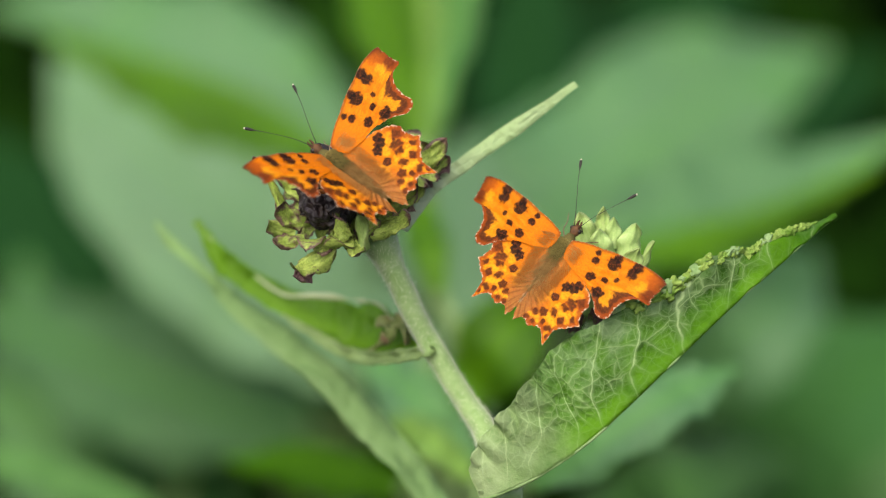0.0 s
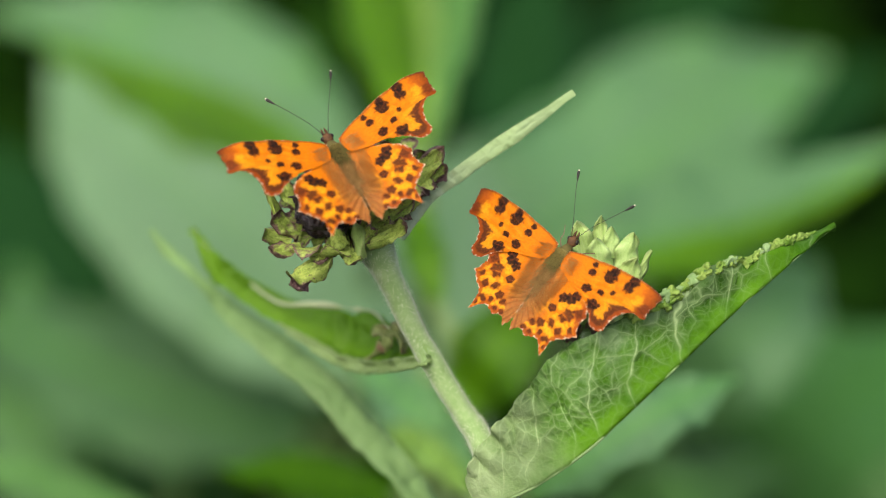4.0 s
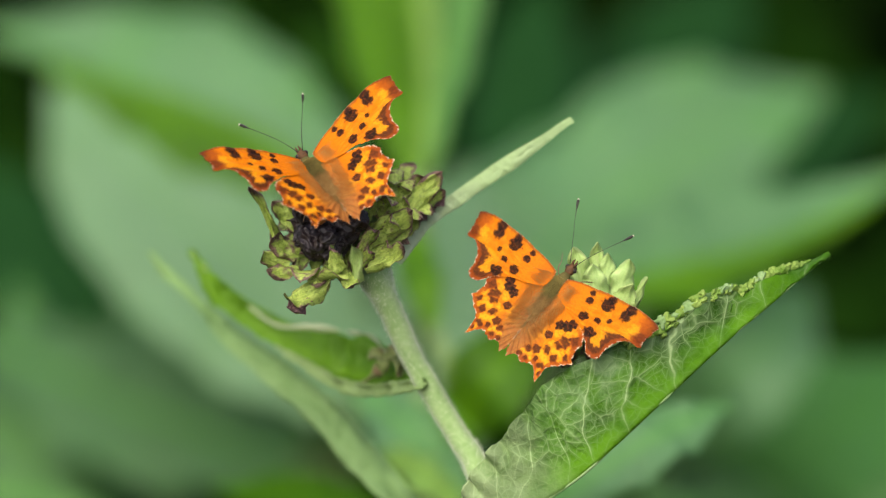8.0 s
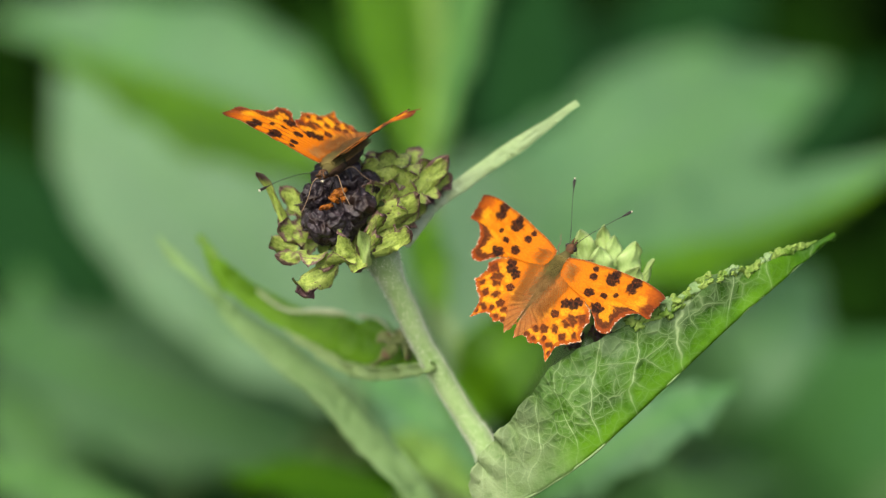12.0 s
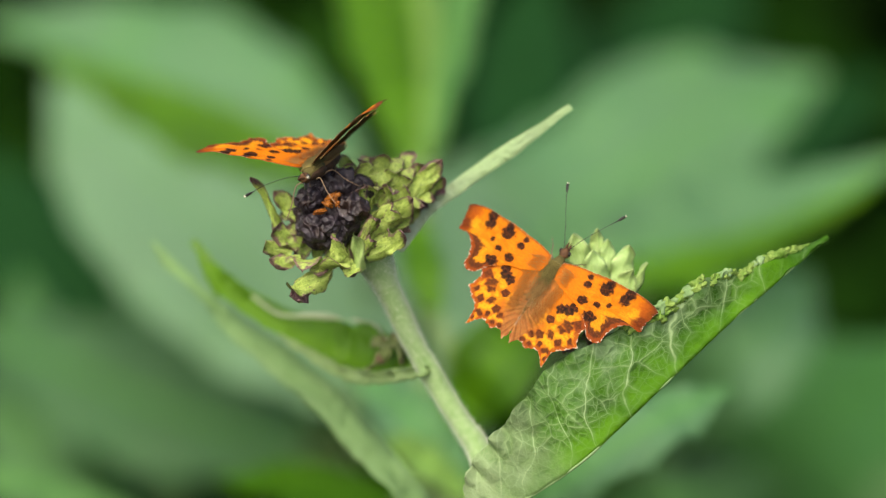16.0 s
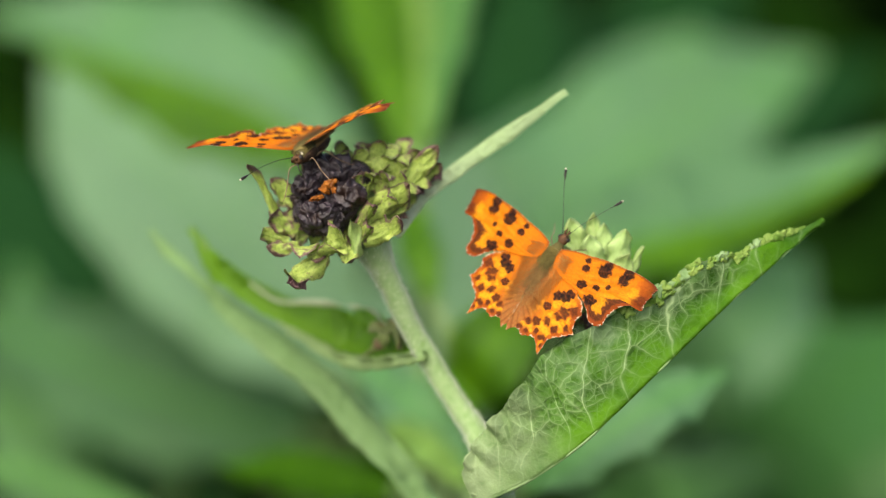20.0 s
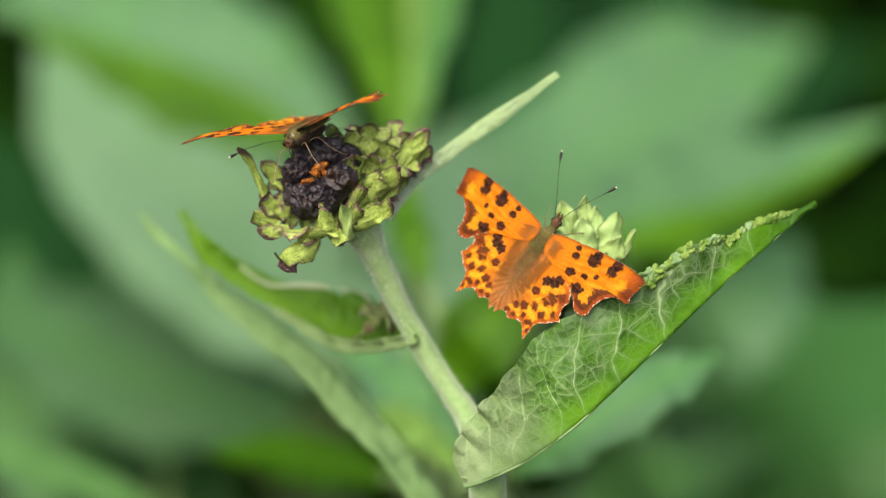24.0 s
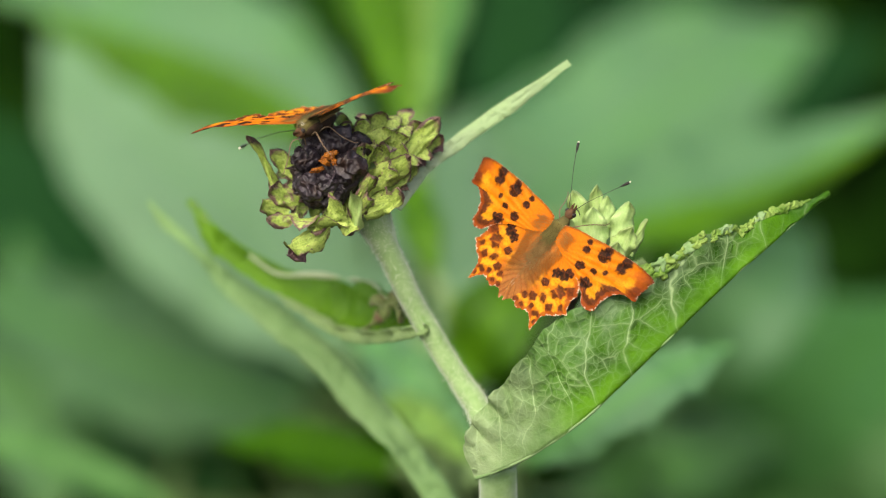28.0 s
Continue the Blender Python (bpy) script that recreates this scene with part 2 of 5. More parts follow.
def bract_material(name, a, b, wither):
    """A bract, dried brown from its rim and tip inwards; each is a little different."""
    m = Nodes(name)
    uv = m.add("TexCoord").outputs["UV"]
    sep = m.add("SeparateXYZ")
    m.link(uv, sep.inputs[0])
    rnd = m.add("ObjectInfo").outputs["Random"]
    coarse, fine = m.noise(480, 4), m.noise(2200, 3)
    f = m.math("ADD", m.math("MULTIPLY", m.ramp(coarse, 0.3, 0.7), 0.6), m.math("MULTIPLY", fine, 0.4))
    col = m.mix(f, a, b)
    col = m.mix(m.math("MULTIPLY", rnd, 0.4), col, (0.22, 0.34, 0.05))
    line = m.math("PINGPONG", m.math("MULTIPLY", sep.outputs[0], 3.5), 0.5)
    col = m.mix(m.math("MULTIPLY", m.math("SUBTRACT", 1.0, m.ramp(line, 0.0, 0.25), True), 0.25), col, b)
    mott = m.ramp(m.noise(900, 4), 0.50, 0.66)
    col = m.mix(m.math("MULTIPLY", mott, 0.50 * wither + 0.08), col, tuple(0.35 * v for v in a))
    rim = m.math("ADD", m.math("MULTIPLY", m.math("POWER", m.math("ABSOLUTE", sep.outputs[0]), 4.0), 0.42), m.math("MULTIPLY", m.math("POWER", sep.outputs[1], 5.0), 0.75))
    dry = m.math("ADD", rim, m.math("MULTIPLY", m.math("SUBTRACT", m.noise(300, 5), 0.5), 1.7))
    dry = m.math("ADD", dry, m.math("MULTIPLY", m.math("SUBTRACT", rnd, 0.55), 0.45))
    k = m.math("MULTIPLY", m.ramp(dry, 0.15, 0.42), wither)
    col = m.mix(k, col, m.mix(m.ramp(fine, 0.35, 0.65), (0.035, 0.016, 0.016), (0.24, 0.13, 0.135)))
    m.link(col, m.bsdf.inputs["Base Color"])
    m.bsdf.inputs["Roughness"].default_value = 0.55
    m.bsdf.inputs["Specular IOR Level"].default_value = 0.3
    m.bump(f, 0.5, 0.0004)
    return m.mat


def painted_material(name, glow, share, rough, spec):
    """A wing: its scales' colours are stored on the mesh; fine rows of scales and veins give relief."""
    m = Nodes(name)
    at = m.add("Attribute")
    at.attribute_name = "scales"
    grain = m.ramp(m.noise(2600, 2), 0.25, 0.75)
    col = m.mix(m.math("MULTIPLY", grain, 0.22), at.outputs["Color"], (0.02, 0.005, 0.001))
    m.link(col, m.bsdf.inputs["Base Color"])
    m.bsdf.inputs["Roughness"].default_value = rough
    m.bsdf.inputs["Specular IOR Level"].default_value = spec
    m.bump(grain, 0.25, 0.0001)
    tr = m.add("BsdfTranslucent")
    m.link(col, tr.inputs["Color"])
    mx = m.add("MixShader", Fac=share)
    m.link(m.bsdf.outputs[0], mx.inputs[1])
    m.link(tr.outputs[0], mx.inputs[2])
    m.link(mx.outputs[0], m.out.inputs["Surface"])
    return m.mat


LEAF_NEAR = folded_leaf_material()
LEAF_INNER = leaf_material("leaf upper side", (0.080, 0.215, 0.006), (0.15, 0.31, 0.04), (0.14, 0.33, 0.004), 0.35, 0.3, 130, 0.6, patchy=0.55)
# shade is put into this darker green
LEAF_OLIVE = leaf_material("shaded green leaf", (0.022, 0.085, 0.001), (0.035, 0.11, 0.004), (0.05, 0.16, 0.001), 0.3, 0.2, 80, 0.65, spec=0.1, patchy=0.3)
# the sky's sheen on the upper side is put into this pale colour
LEAF_PALE = leaf_material("pale leaf", (0.084, 0.203, 0.083), (0.125, 0.265, 0.125), (0.09, 0.28, 0.05), 0.2, 0.25, 80, 0.5, patchy=0.42)
# saturated green: light coming through the leaf, partly put into the colour
LEAF_GREEN = leaf_material("green leaf", (0.048, 0.150, 0.002), (0.080, 0.20, 0.010), (0.11, 0.30, 0.002), 0.4, 0.25, 80, 0.55, patchy=0.35)
# bluer and paler again, sky reflection included in the colour
LEAF_SKY = leaf_material("pale leaf with sky sheen in its colour", (0.120, 0.235, 0.118), (0.17, 0.30, 0.165), (0.10, 0.24, 0.08), 0.15, 0.25, 80, 0.6, patchy=0.32)
# a duller copy of the pale leaf, with the shade in its colour
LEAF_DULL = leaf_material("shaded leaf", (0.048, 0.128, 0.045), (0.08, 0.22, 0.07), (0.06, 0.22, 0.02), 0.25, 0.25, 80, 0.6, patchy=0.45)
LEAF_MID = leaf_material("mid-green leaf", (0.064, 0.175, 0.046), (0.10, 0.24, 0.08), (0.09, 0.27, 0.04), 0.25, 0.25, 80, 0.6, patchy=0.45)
# nearly black green: deep shade between the plants, painted as leaf colour
LEAF_SHADE = leaf_material("leaf coloured for deep shade", (0.009, 0.043, 0.012), (0.014, 0.06, 0.018), (0.012, 0.06, 0.008), 0.2, 0.25, 80, 0.7, spec=0.03, patchy=0.3)
LEAF_STRIP = leaf_material("long downy leaf", (0.185, 0.32, 0.125), (0.26, 0.40, 0.20), (0.16, 0.31, 0.09), 0.2, 0.3, 110, 0.65)
LEAF_DARK = leaf_material("dark green leaf", (0.052, 0.172, 0.042), (0.08, 0.22, 0.07), (0.04, 0.16, 0.015), 0.2, 0.25, 80, 0.65, spec=0.1, patchy=0.35)
LEAF_LIME = leaf_material("young leaf", (0.15, 0.30, 0.06), (0.26, 0.40, 0.15), (0.18, 0.36, 0.04), 0.3, 0.35, 110, 0.55)
LEAF_RIM = leaf_material("downy rolled leaf", (0.19, 0.30, 0.10), (0.34, 0.44, 0.25), (0.17, 0.30, 0.08), 0.2, 0.5, 190, 0.7, 0.25, patchy=0.5)
LEAF_WOOL = leaf_material("narrow woolly leaf", (0.32, 0.45, 0.22), (0.50, 0.62, 0.42), (0.25, 0.42, 0.13), 0.2, 0.4, 150, 0.65, 0.35)
STEM_WOOL = plain_material("woolly stem", (0.135, 0.255, 0.065), (0.29, 0.42, 0.19), 260, 0.8, 0.5, 0.0004, sheen=0.6)
VEIN = plain_material("pale vein", (0.10, 0.20, 0.055), (0.24, 0.35, 0.17), 260, 0.8, 0.3, 0.0002, spec=0.1)
RIM_GREEN = plain_material("ruffled yellow-green margin", (0.045, 0.14, 0.006), (0.26, 0.36, 0.09), 330, 0.65, 0.4, 0.0004, spec=0.2)
CURLED = plain_material("dry curled leaf end", (0.05, 0.09, 0.015), (0.20, 0.23, 0.09), 300, 0.8, 0.6, 0.0005, third=(0.13, 0.085, 0.05))
STEM_DARK = plain_material("green stem", (0.10, 0.18, 0.05), (0.17, 0.26, 0.10), 160, 0.6, 0.3, 0.0004)
HAIR = plain_material("plant hair", (0.5, 0.58, 0.42), (0.6, 0.66, 0.52), 300, 0.8, 0.0)
BRACT = bract_material("withering bract", (0.12, 0.22, 0.020), (0.50, 0.60, 0.16), 0.95)
BRACT_DRY = plain_material("dried purple-brown bract", (0.05, 0.026, 0.026), (0.24, 0.14, 0.145), 600, 0.7, 0.7, 0.0006, third=(0.16, 0.19, 0.05))
BRACT_FRESH = bract_material("fresh bract", (0.21, 0.36, 0.085), (0.42, 0.56, 0.24), 0.22)
DISC = plain_material("rotten disc", (0.0015, 0.001, 0.001), (0.044, 0.033, 0.042), 240, 0.48, 0.5, 0.0010, third=(0.020, 0.010, 0.008), spots=(0.085, 0.068, 0.078), spec=0.4)
DISC_CORE = plain_material("orange pulp", (0.06, 0.012, 0.005), (0.50, 0.17, 0.015), 500, 0.3, 0.5, 0.0005)
BODY_FUR = plain_material("brown furry body", (0.12, 0.062, 0.017), (0.32, 0.175, 0.055), 380, 0.8, 0.5, 0.0002)
THORAX_FUR = plain_material("olive furry thorax", (0.034, 0.030, 0.008), (0.14, 0.115, 0.032), 380, 0.8, 0.5, 0.0002)
WING_HAIR = plain_material("wing hair", (0.36, 0.15, 0.03), (0.50, 0.25, 0.07), 400, 0.8, 0.0)
# brown of the underside, with the shade below the wings added to it
BREAST = plain_material("dark brown underside deepened for shade", (0.012, 0.007, 0.004), (0.060, 0.032, 0.016), 700, 0.8, 0.5, 0.0002)
HEAD_FUR = plain_material("dark reddish head", (0.030, 0.014, 0.006), (0.15, 0.072, 0.030), 900, 0.7, 0.5, 0.0002)
FUR = plain_material("fur", (0.085, 0.072, 0.019), (0.29, 0.235, 0.075), 400, 0.8, 0.0)
FUR_TAN = plain_material("tan fur", (0.13, 0.075, 0.022), (0.42, 0.26, 0.095), 400, 0.8, 0.0)
LIMB = plain_material("brown leg", (0.09, 0.055, 0.03), (0.27, 0.19, 0.12), 500, 0.6, 0.0)
DARK = plain_material("black chitin", (0.012, 0.010, 0.009), (0.03, 0.024, 0.02), 900, 0.35, 0.0)
PALE_TIP = plain_material("cream tip", (0.6, 0.55, 0.42), (0.7, 0.65, 0.5), 900, 0.5, 0.0)
WING_TOP = painted_material("orange wing scales", 0, 0.15, 0.65, 0.12)
# soil darkened almost to black to stand for shade under the growth
SOIL = plain_material("soil and litter darkened for shade", (0.006, 0.010, 0.003), (0.014, 0.022, 0.007), 9, 0.95, 0.8, 0.02, third=(0.010, 0.035, 0.006), spec=0.0)
# far below a leaf's own green: the thicket's deep shade is in the colour
FAR_LEAF = plain_material("far foliage darkened for shade", (0.0035, 0.015, 0.0015), (0.014, 0.050, 0.006), 6, 0.9, 0.2, 0.002, spec=0.0)


# ---- building ----
def part(name, bm, material, parent, label="", smooth=True):
    me = bpy.data.meshes.new(name)
    bm.to_mesh(me)
    bm.free()
    return place(name, me, material, parent, label, smooth)


def place(name, me, material, parent, label="", smooth=True):
    if material and not me.materials:
        me.materials.append(material)
    if smooth:
        me.polygons.foreach_set("use_smooth", [True] * len(me.polygons))
    ob = new(name, me)
    if parent:
        ob.parent = parent
    if label:
        tagged(ob, label)
    return ob


def mesh_of(name, verts, faces, uv=None):
    me = bpy.data.meshes.new(name)
    me.from_pydata([tuple(v) for v in verts], [], faces)
    if uv is not None:
        layer = me.uv_layers.new(name="UVMap")
        idx = np.empty(len(me.loops), int)
        me.loops.foreach_get("vertex_index", idx)
        layer.data.foreach_set("uv", np.asarray(uv, float)[idx].ravel())
    me.update()
    return me


def along(points, t):
    """A smooth curve through the points (Catmull-Rom), t from 0 to 1."""
    n = len(points) - 1
    i = min(int(t * n), n - 1)
    f = t * n - i
    p1, p2 = points[i], points[i + 1]
    p0 = points[i - 1] if i else p1 * 2 - p2
    p3 = points[i + 2] if i + 2 <= n else p2 * 2 - p1
    return 0.5 * (2 * p1 + (p2 - p0) * f + (2 * p0 - 5 * p1 + 4 * p2 - p3) * f * f + (3 * p1 - p0 - 3 * p2 + p3) * f ** 3)


def lerp(values, t):
    x = t * (len(values) - 1)
    i = min(int(x), len(values) - 2)
    f = x - i
    f = f * f * (3 - 2 * f) if 0 < i < len(values) - 2 else f
    return values[i] * (1 - f) + values[i + 1] * f


def tube(points, radii, rings=24, sides=12, lump=0.0, freq=200, cap=True):
    """A tapered stalk along a curve, with rounded ends: vertices and faces."""
    verts, faces = [], []
    ref = None
    for i in range(rings + 1):
        t = i / rings
        c, d = along(points, t), (along(points, min(1, t + 0.01)) - along(points, max(0, t - 0.01))).normalized()
        if ref is None:
            ref = d.orthogonal()
        ref = (ref - d * ref.dot(d)).normalized()
        s = d.cross(ref)
        r = lerp(radii, t)
        for k in range(sides):
            w = 2 * math.pi * k / sides
            p = c + (ref * math.cos(w) + s * math.sin(w)) * r
            if lump:
                p += (ref * math.cos(w) + s * math.sin(w)) * lump * noise.noise(p * freq)
            verts.append(p)
    for i in range(rings):
        for k in range(sides):
            a, b = i * sides + k, i * sides + (k + 1) % sides
            faces.append((a, b, b + sides, a + sides))
    if cap:
        for end, tip in ((0, 0), (rings, 1)):
            verts.append(along(points, tip))
            for k in range(sides):
                a, b = end * sides + k, end * sides + (k + 1) % sides
                faces.append((b, a, len(verts) - 1) if end == 0 else (a, b, len(verts) - 1))
    return verts, faces


def stalk(name, points, radii, material, parent, label="", rings=24, sides=12, lump=0.0):
    return place(name, mesh_of(name, *tube(points, radii, rings, sides, lump)), material, parent, label)


def leaf(name, parent, material, points, left, right, dir_left, dir_right, curl=(0.0, 0.0), wave=0.0, waves=9, thick=0.0005,
         rows=44, cols=9, label="", teeth=0.0, seed=0.0, gather=0.0, frill=None):
    """A leaf along a curved midrib. left and right: half widths in metres at even steps from base to tip; dir_*: the way each half
    leaves the midrib; curl: how far each margin bends out of its half's plane; wave and gather: ripples and puckers near the margin."""
    grid, uv = [], []
    length = sum((along(points, (i + 1) / 20) - along(points, i / 20)).length for i in range(20))
    for i in range(rows + 1):
        t = i / rows
        c = along(points, t)
        d = (along(points, min(1, t + 0.02)) - along(points, max(0, t - 0.02))).normalized()
        line, lu = [], []
        for j in range(-cols, cols + 1):
            s = abs(j) / cols
            way = dir_left if j < 0 else dir_right
            way = (way - d * way.dot(d)).normalized()
            nrm = d.cross(way).normalized() * (-1 if j < 0 else 1)
            w = lerp(left if j < 0 else right, t)
            w *= 1 + teeth * (abs((t * rows * 0.5) % 1 - 0.5) - 0.25)
            p = c + way * w * s + nrm * curl[0 if j < 0 else 1] * w * s * s
            ph = t * waves * 2 * math.pi + seed + (1.3 if j < 0 else 0)
            p += nrm * wave * s * s * (math.sin(ph) + 0.5 * math.sin(2.3 * ph + 1))
            if gather:
                p += nrm * gather * s * noise.noise(Vector((t * length * 160, s * w * 160 + (9 if j < 0 else 0), seed))) * 2
                p += way * gather * 0.3 * s * s * noise.noise(Vector((t * length * 420, 3.0, seed)))
            line.append(p)
            lu.append((t * length + seed, w * s * (-1 if j < 0 else 1)))
        grid.append((line, lu, d))
    n = 2 * cols + 1
    verts = [p for line, _, _ in grid for p in line]
    uvs = [u for _, lu, _ in grid for u in lu]
    top = len(verts)
    nor = []
    for i in range(rows + 1):
        for j in range(n):
            a = verts[min(i + 1, rows) * n + j] - verts[max(i - 1, 0) * n + j]
            b = verts[i * n + min(j + 1, n - 1)] - verts[i * n + max(j - 1, 0)]
            v = a.cross(b)
            nor.append(v.normalized() if v.length > 1e-12 else Vector((0, 0, 1)))
    verts += [v - nr * thick for v, nr in zip(verts, nor)]
    uvs += uvs[:]
    faces = []
    for i in range(rows):
        for j in range(n - 1):
            a = i * n + j
            faces.append((a, a + 1, a + n + 1, a + n))
            faces.append((top + a, top + a + n, top + a + n + 1, top + a + 1))
        for j in (0, n - 1):
            a = i * n + j
            q = (a, a + n, top + a + n, top + a)
            faces.append(q if j == 0 else q[::-1])
    ob = place(name, mesh_of(name, verts, faces, uvs), material, parent, label)

    def surface(t, s):
        x, y = max(0, min(rows - 0.001, t * rows)), max(0, min(n - 1.001, (s + 1) * 0.5 * (n - 1)))
        i, j = int(x), int(y)
        u, v = x - i, y - j
        p = [verts[(i + a) * n + j + b] * ((u if a else 1 - u) * (v if b else 1 - v)) for a in (0, 1) for b in (0, 1)]
        nr = nor[i * n + j]
        return p[0] + p[1] + p[2] + p[3] + nr * (0.00002 if nr.dot(AHEAD) < 0 else -0.00002 - thick)

    if frill:
        # the margin is gathered into small folds that show their upper side
        pick = random.Random(6)
        for k in range(56):
            t = frill[0] + (frill[1] - frill[0]) * (k + 0.6 * pick.random()) / 56
            c, r = surface(t, -1 + 0.16 * (k % 2) * pick.random()), frill[2] * pick.uniform(0.8, 1.8) * (1.15 - 0.5 * k / 56)
            bm = bmesh.new()
            bmesh.ops.create_icosphere(bm, subdivisions=3, radius=1)
            for v in bm.verts:
                v.co *= 1 + 0.9 * noise.noise(v.co * 1.4 + Vector((k * 3.1, 0, 0))) + 0.5 * noise.noise(v.co * 3 + Vector((k, 0, 0)))
                v.co = c + (RIGHT * v.co.x * 1.15 + UP * (v.co.z + 0.3 * v.co.x) + AHEAD * v.co.y * 0.8) * r
            part("leaf_edge", bm, RIM_GREEN if pick.random() < 0.8 else VEIN, ob)
    return ob


def thing(name, at, label, category, group=""):
    ob = new(name)
    ob.empty_display_size = 0.01
    ob.location = at
    return tagged(ob, label, category, group)


def path(*points):
    return [spot(*p) for p in points]


def settle(parent):
    """Hang the parts, which are built in the world, under their thing without moving them."""
    bpy.context.view_layer.update()
    for o in parent.children:
        o.matrix_parent_inverse = parent.matrix_world.inverted()


G = STEP * DIST


# ---- ground ----
def build_ground():
    bm = bmesh.new()
    bmesh.ops.create_grid(bm, x_segments=60, y_segments=60, size=1)
    for v in bm.verts:
        r = v.co.length
        v.co *= 4 * r ** 2 + 1.2 if r < 0.8 else 4 + 400 * (r - 0.8) ** 2
        v.co.z = 0.03 * noise.noise(v.co * 0.9) + 0.012 * noise.noise(v.co * 5) - 0.02
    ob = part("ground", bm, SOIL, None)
    tagged(ob, "soil with leaf litter under the plants, darkened for shade", "ground", kind="structure")


build_ground()


# ---- flower heads ----
def bract_mesh(name, length, width, bend, seed, sharp, crumple=0.0):
    """A bract: a thick pointed scale that bends outwards, with a browned rim; it rises along y and faces z."""
    rows, cols = 14, 6
    verts, faces, uvs = [], [], []
    for side in (0, 1):
        for i in range(rows + 1):
            t = i / rows
            w = width * (0.75 + 0.55 * t - 0.15 * t * t) * (1 - t ** (2.2 if sharp else 4)) ** (0.85 if sharp else 0.62) + 0.00012
            a = bend * t * t
            y, z = length * t * math.cos(a * 0.6), length * (t * math.sin(a * 0.6))
            for j in range(-cols, cols + 1):
                s = j / cols
                n = noise.noise(Vector((t * 3 + seed, s * 2, seed * 3.1)))
                x = w * 0.5 * s * (1 + (0.30 if sharp else 0.18) * noise.noise(Vector((t * 6, seed, s * 2)))) + 0.10 * width * noise.noise(Vector((t * 2, seed * 7, 1)))
                zz = z - 0.16 * width * s * s + n * 0.10 * width + 0.0006 * math.cos(s * 1.4) * (1 if side == 0 else -0.2) * (1 - t * 0.7)
                zz += 0.16 * width * math.sin(t * 9 + seed + (2 if s > 0 else 0)) * s * s
                zz += crumple * width * (noise.noise(Vector((t * 5 + seed, s * 2.5, 4.0))) * abs(s) + 0.5 * noise.noise(Vector((t * 9, s * 5, seed))))
                x += crumple * width * 0.2 * s * noise.noise(Vector((t * 10, seed * 5, s)))
                verts.append((x, y, zz))
                uvs.append((s, t))
    n, top = 2 * cols + 1, (rows + 1) * (2 * cols + 1)
    for i in range(rows):
        for j in range(n - 1):
            a = i * n + j
            faces.append((a, a + 1, a + n + 1, a + n))
            faces.append((top + a, top + a + n, top + a + n + 1, top + a + 1))
        for j in (0, n - 1):
            a = i * n + j
            q = (a, a + n, top + a + n, top + a)
            faces.append(q if j == 0 else q[::-1])
    return mesh_of(name, verts, faces, uvs)


def bract_kind(fresh, length, width, bend, seed, dry=False):
    me = bract_mesh("bract", length, width, bend, seed, fresh or dry, 0.05 if fresh else 0.5 if dry else 0.30)
    me.materials.append(BRACT_FRESH if fresh else BRACT_DRY if dry else BRACT)
    return me


def head_frame(centre, axis, long_way):
    z = axis.normalized()
    x = (long_way - z * long_way.dot(z)).normalized()
    return Matrix.Translation(centre) @ Matrix((x, z.cross(x), z)).transposed().to_4x4()


def flower_head(parent, centre, axis, long_way, kinds, rings, label, core, seed=5, clear=None, dried=()):
    """A head: a woolly cup, rings of bracts (shift along the long axis, long and short radius, height, lean outwards in degrees,
    count, size), and what sits in the middle."""
    m = head_frame(centre, axis, long_way)
    rnd = random.Random(seed)
    bm = bmesh.new()
    bmesh.ops.create_uvsphere(bm, u_segments=28, v_segments=16, radius=1)
    for v in bm.verts:
        v.co = Vector((v.co.x * core[0] + core[3], v.co.y * core[1], v.co.z * core[2] + core[4])) * (1 + 0.05 * noise.noise(v.co * 4))
        v.co = m @ v.co
    head = part("flower_head", bm, STEM_DARK, parent, label)
    for shift, ra, rb, h, lean, count, size in rings:
        off = rnd.random() * 6
        for k in range(count):
            w = 2 * math.pi * (k + 0.35 * rnd.uniform(-1, 1)) / count + off
            f = rnd.uniform(0.92, 1.08)
            if clear and h > -0.002 and clear.dot(m.to_3x3() @ Vector((ra * math.sin(w), -rb * math.cos(w), 0)).normalized()) > 0.55:
                continue
            spot_at = Matrix.Translation((shift + ra * f * math.sin(w), -rb * f * math.cos(w), h + 0.0010 * rnd.uniform(-1, 1)))
            out = spot_at @ Matrix.Rotation(math.atan2(ra * math.sin(w), rb * math.cos(w)), 4, "Z")
            # the bract rises along z when upright, and leans away from the axis
            tilt = Matrix.Rotation(radians(90 + lean + rnd.uniform(-24, 24)), 4, "X")
            spin = Matrix.Rotation(radians(rnd.uniform(-34, 34)), 4, "Y") @ Matrix.Rotation(radians(rnd.uniform(-16, 16)), 4, "Z")
            old = dried and rnd.random() < (0.5 if lean < 35 and shift > 0.01 else 0.08)
            ob = place("bract", rnd.choice(dried if old else kinds), None, head)
            ob.matrix_basis = m @ out @ tilt @ spin @ Matrix.Diagonal((size * rnd.uniform(0.8, 1.2), size * rnd.uniform(0.85, 1.15), size, 1))
    return head, m


def lone_bract(head, me, foot, way, face, size, wide=1.0):
    y = way.normalized()
    z = (face - y * face.dot(y)).normalized()
    ob = place("bract", me, None, head)
    ob.matrix_basis = Matrix.Translation(foot) @ Matrix((y.cross(z), y, z)).transposed().to_4x4() @ Matrix.Diagonal((size * wide, size, size, 1))


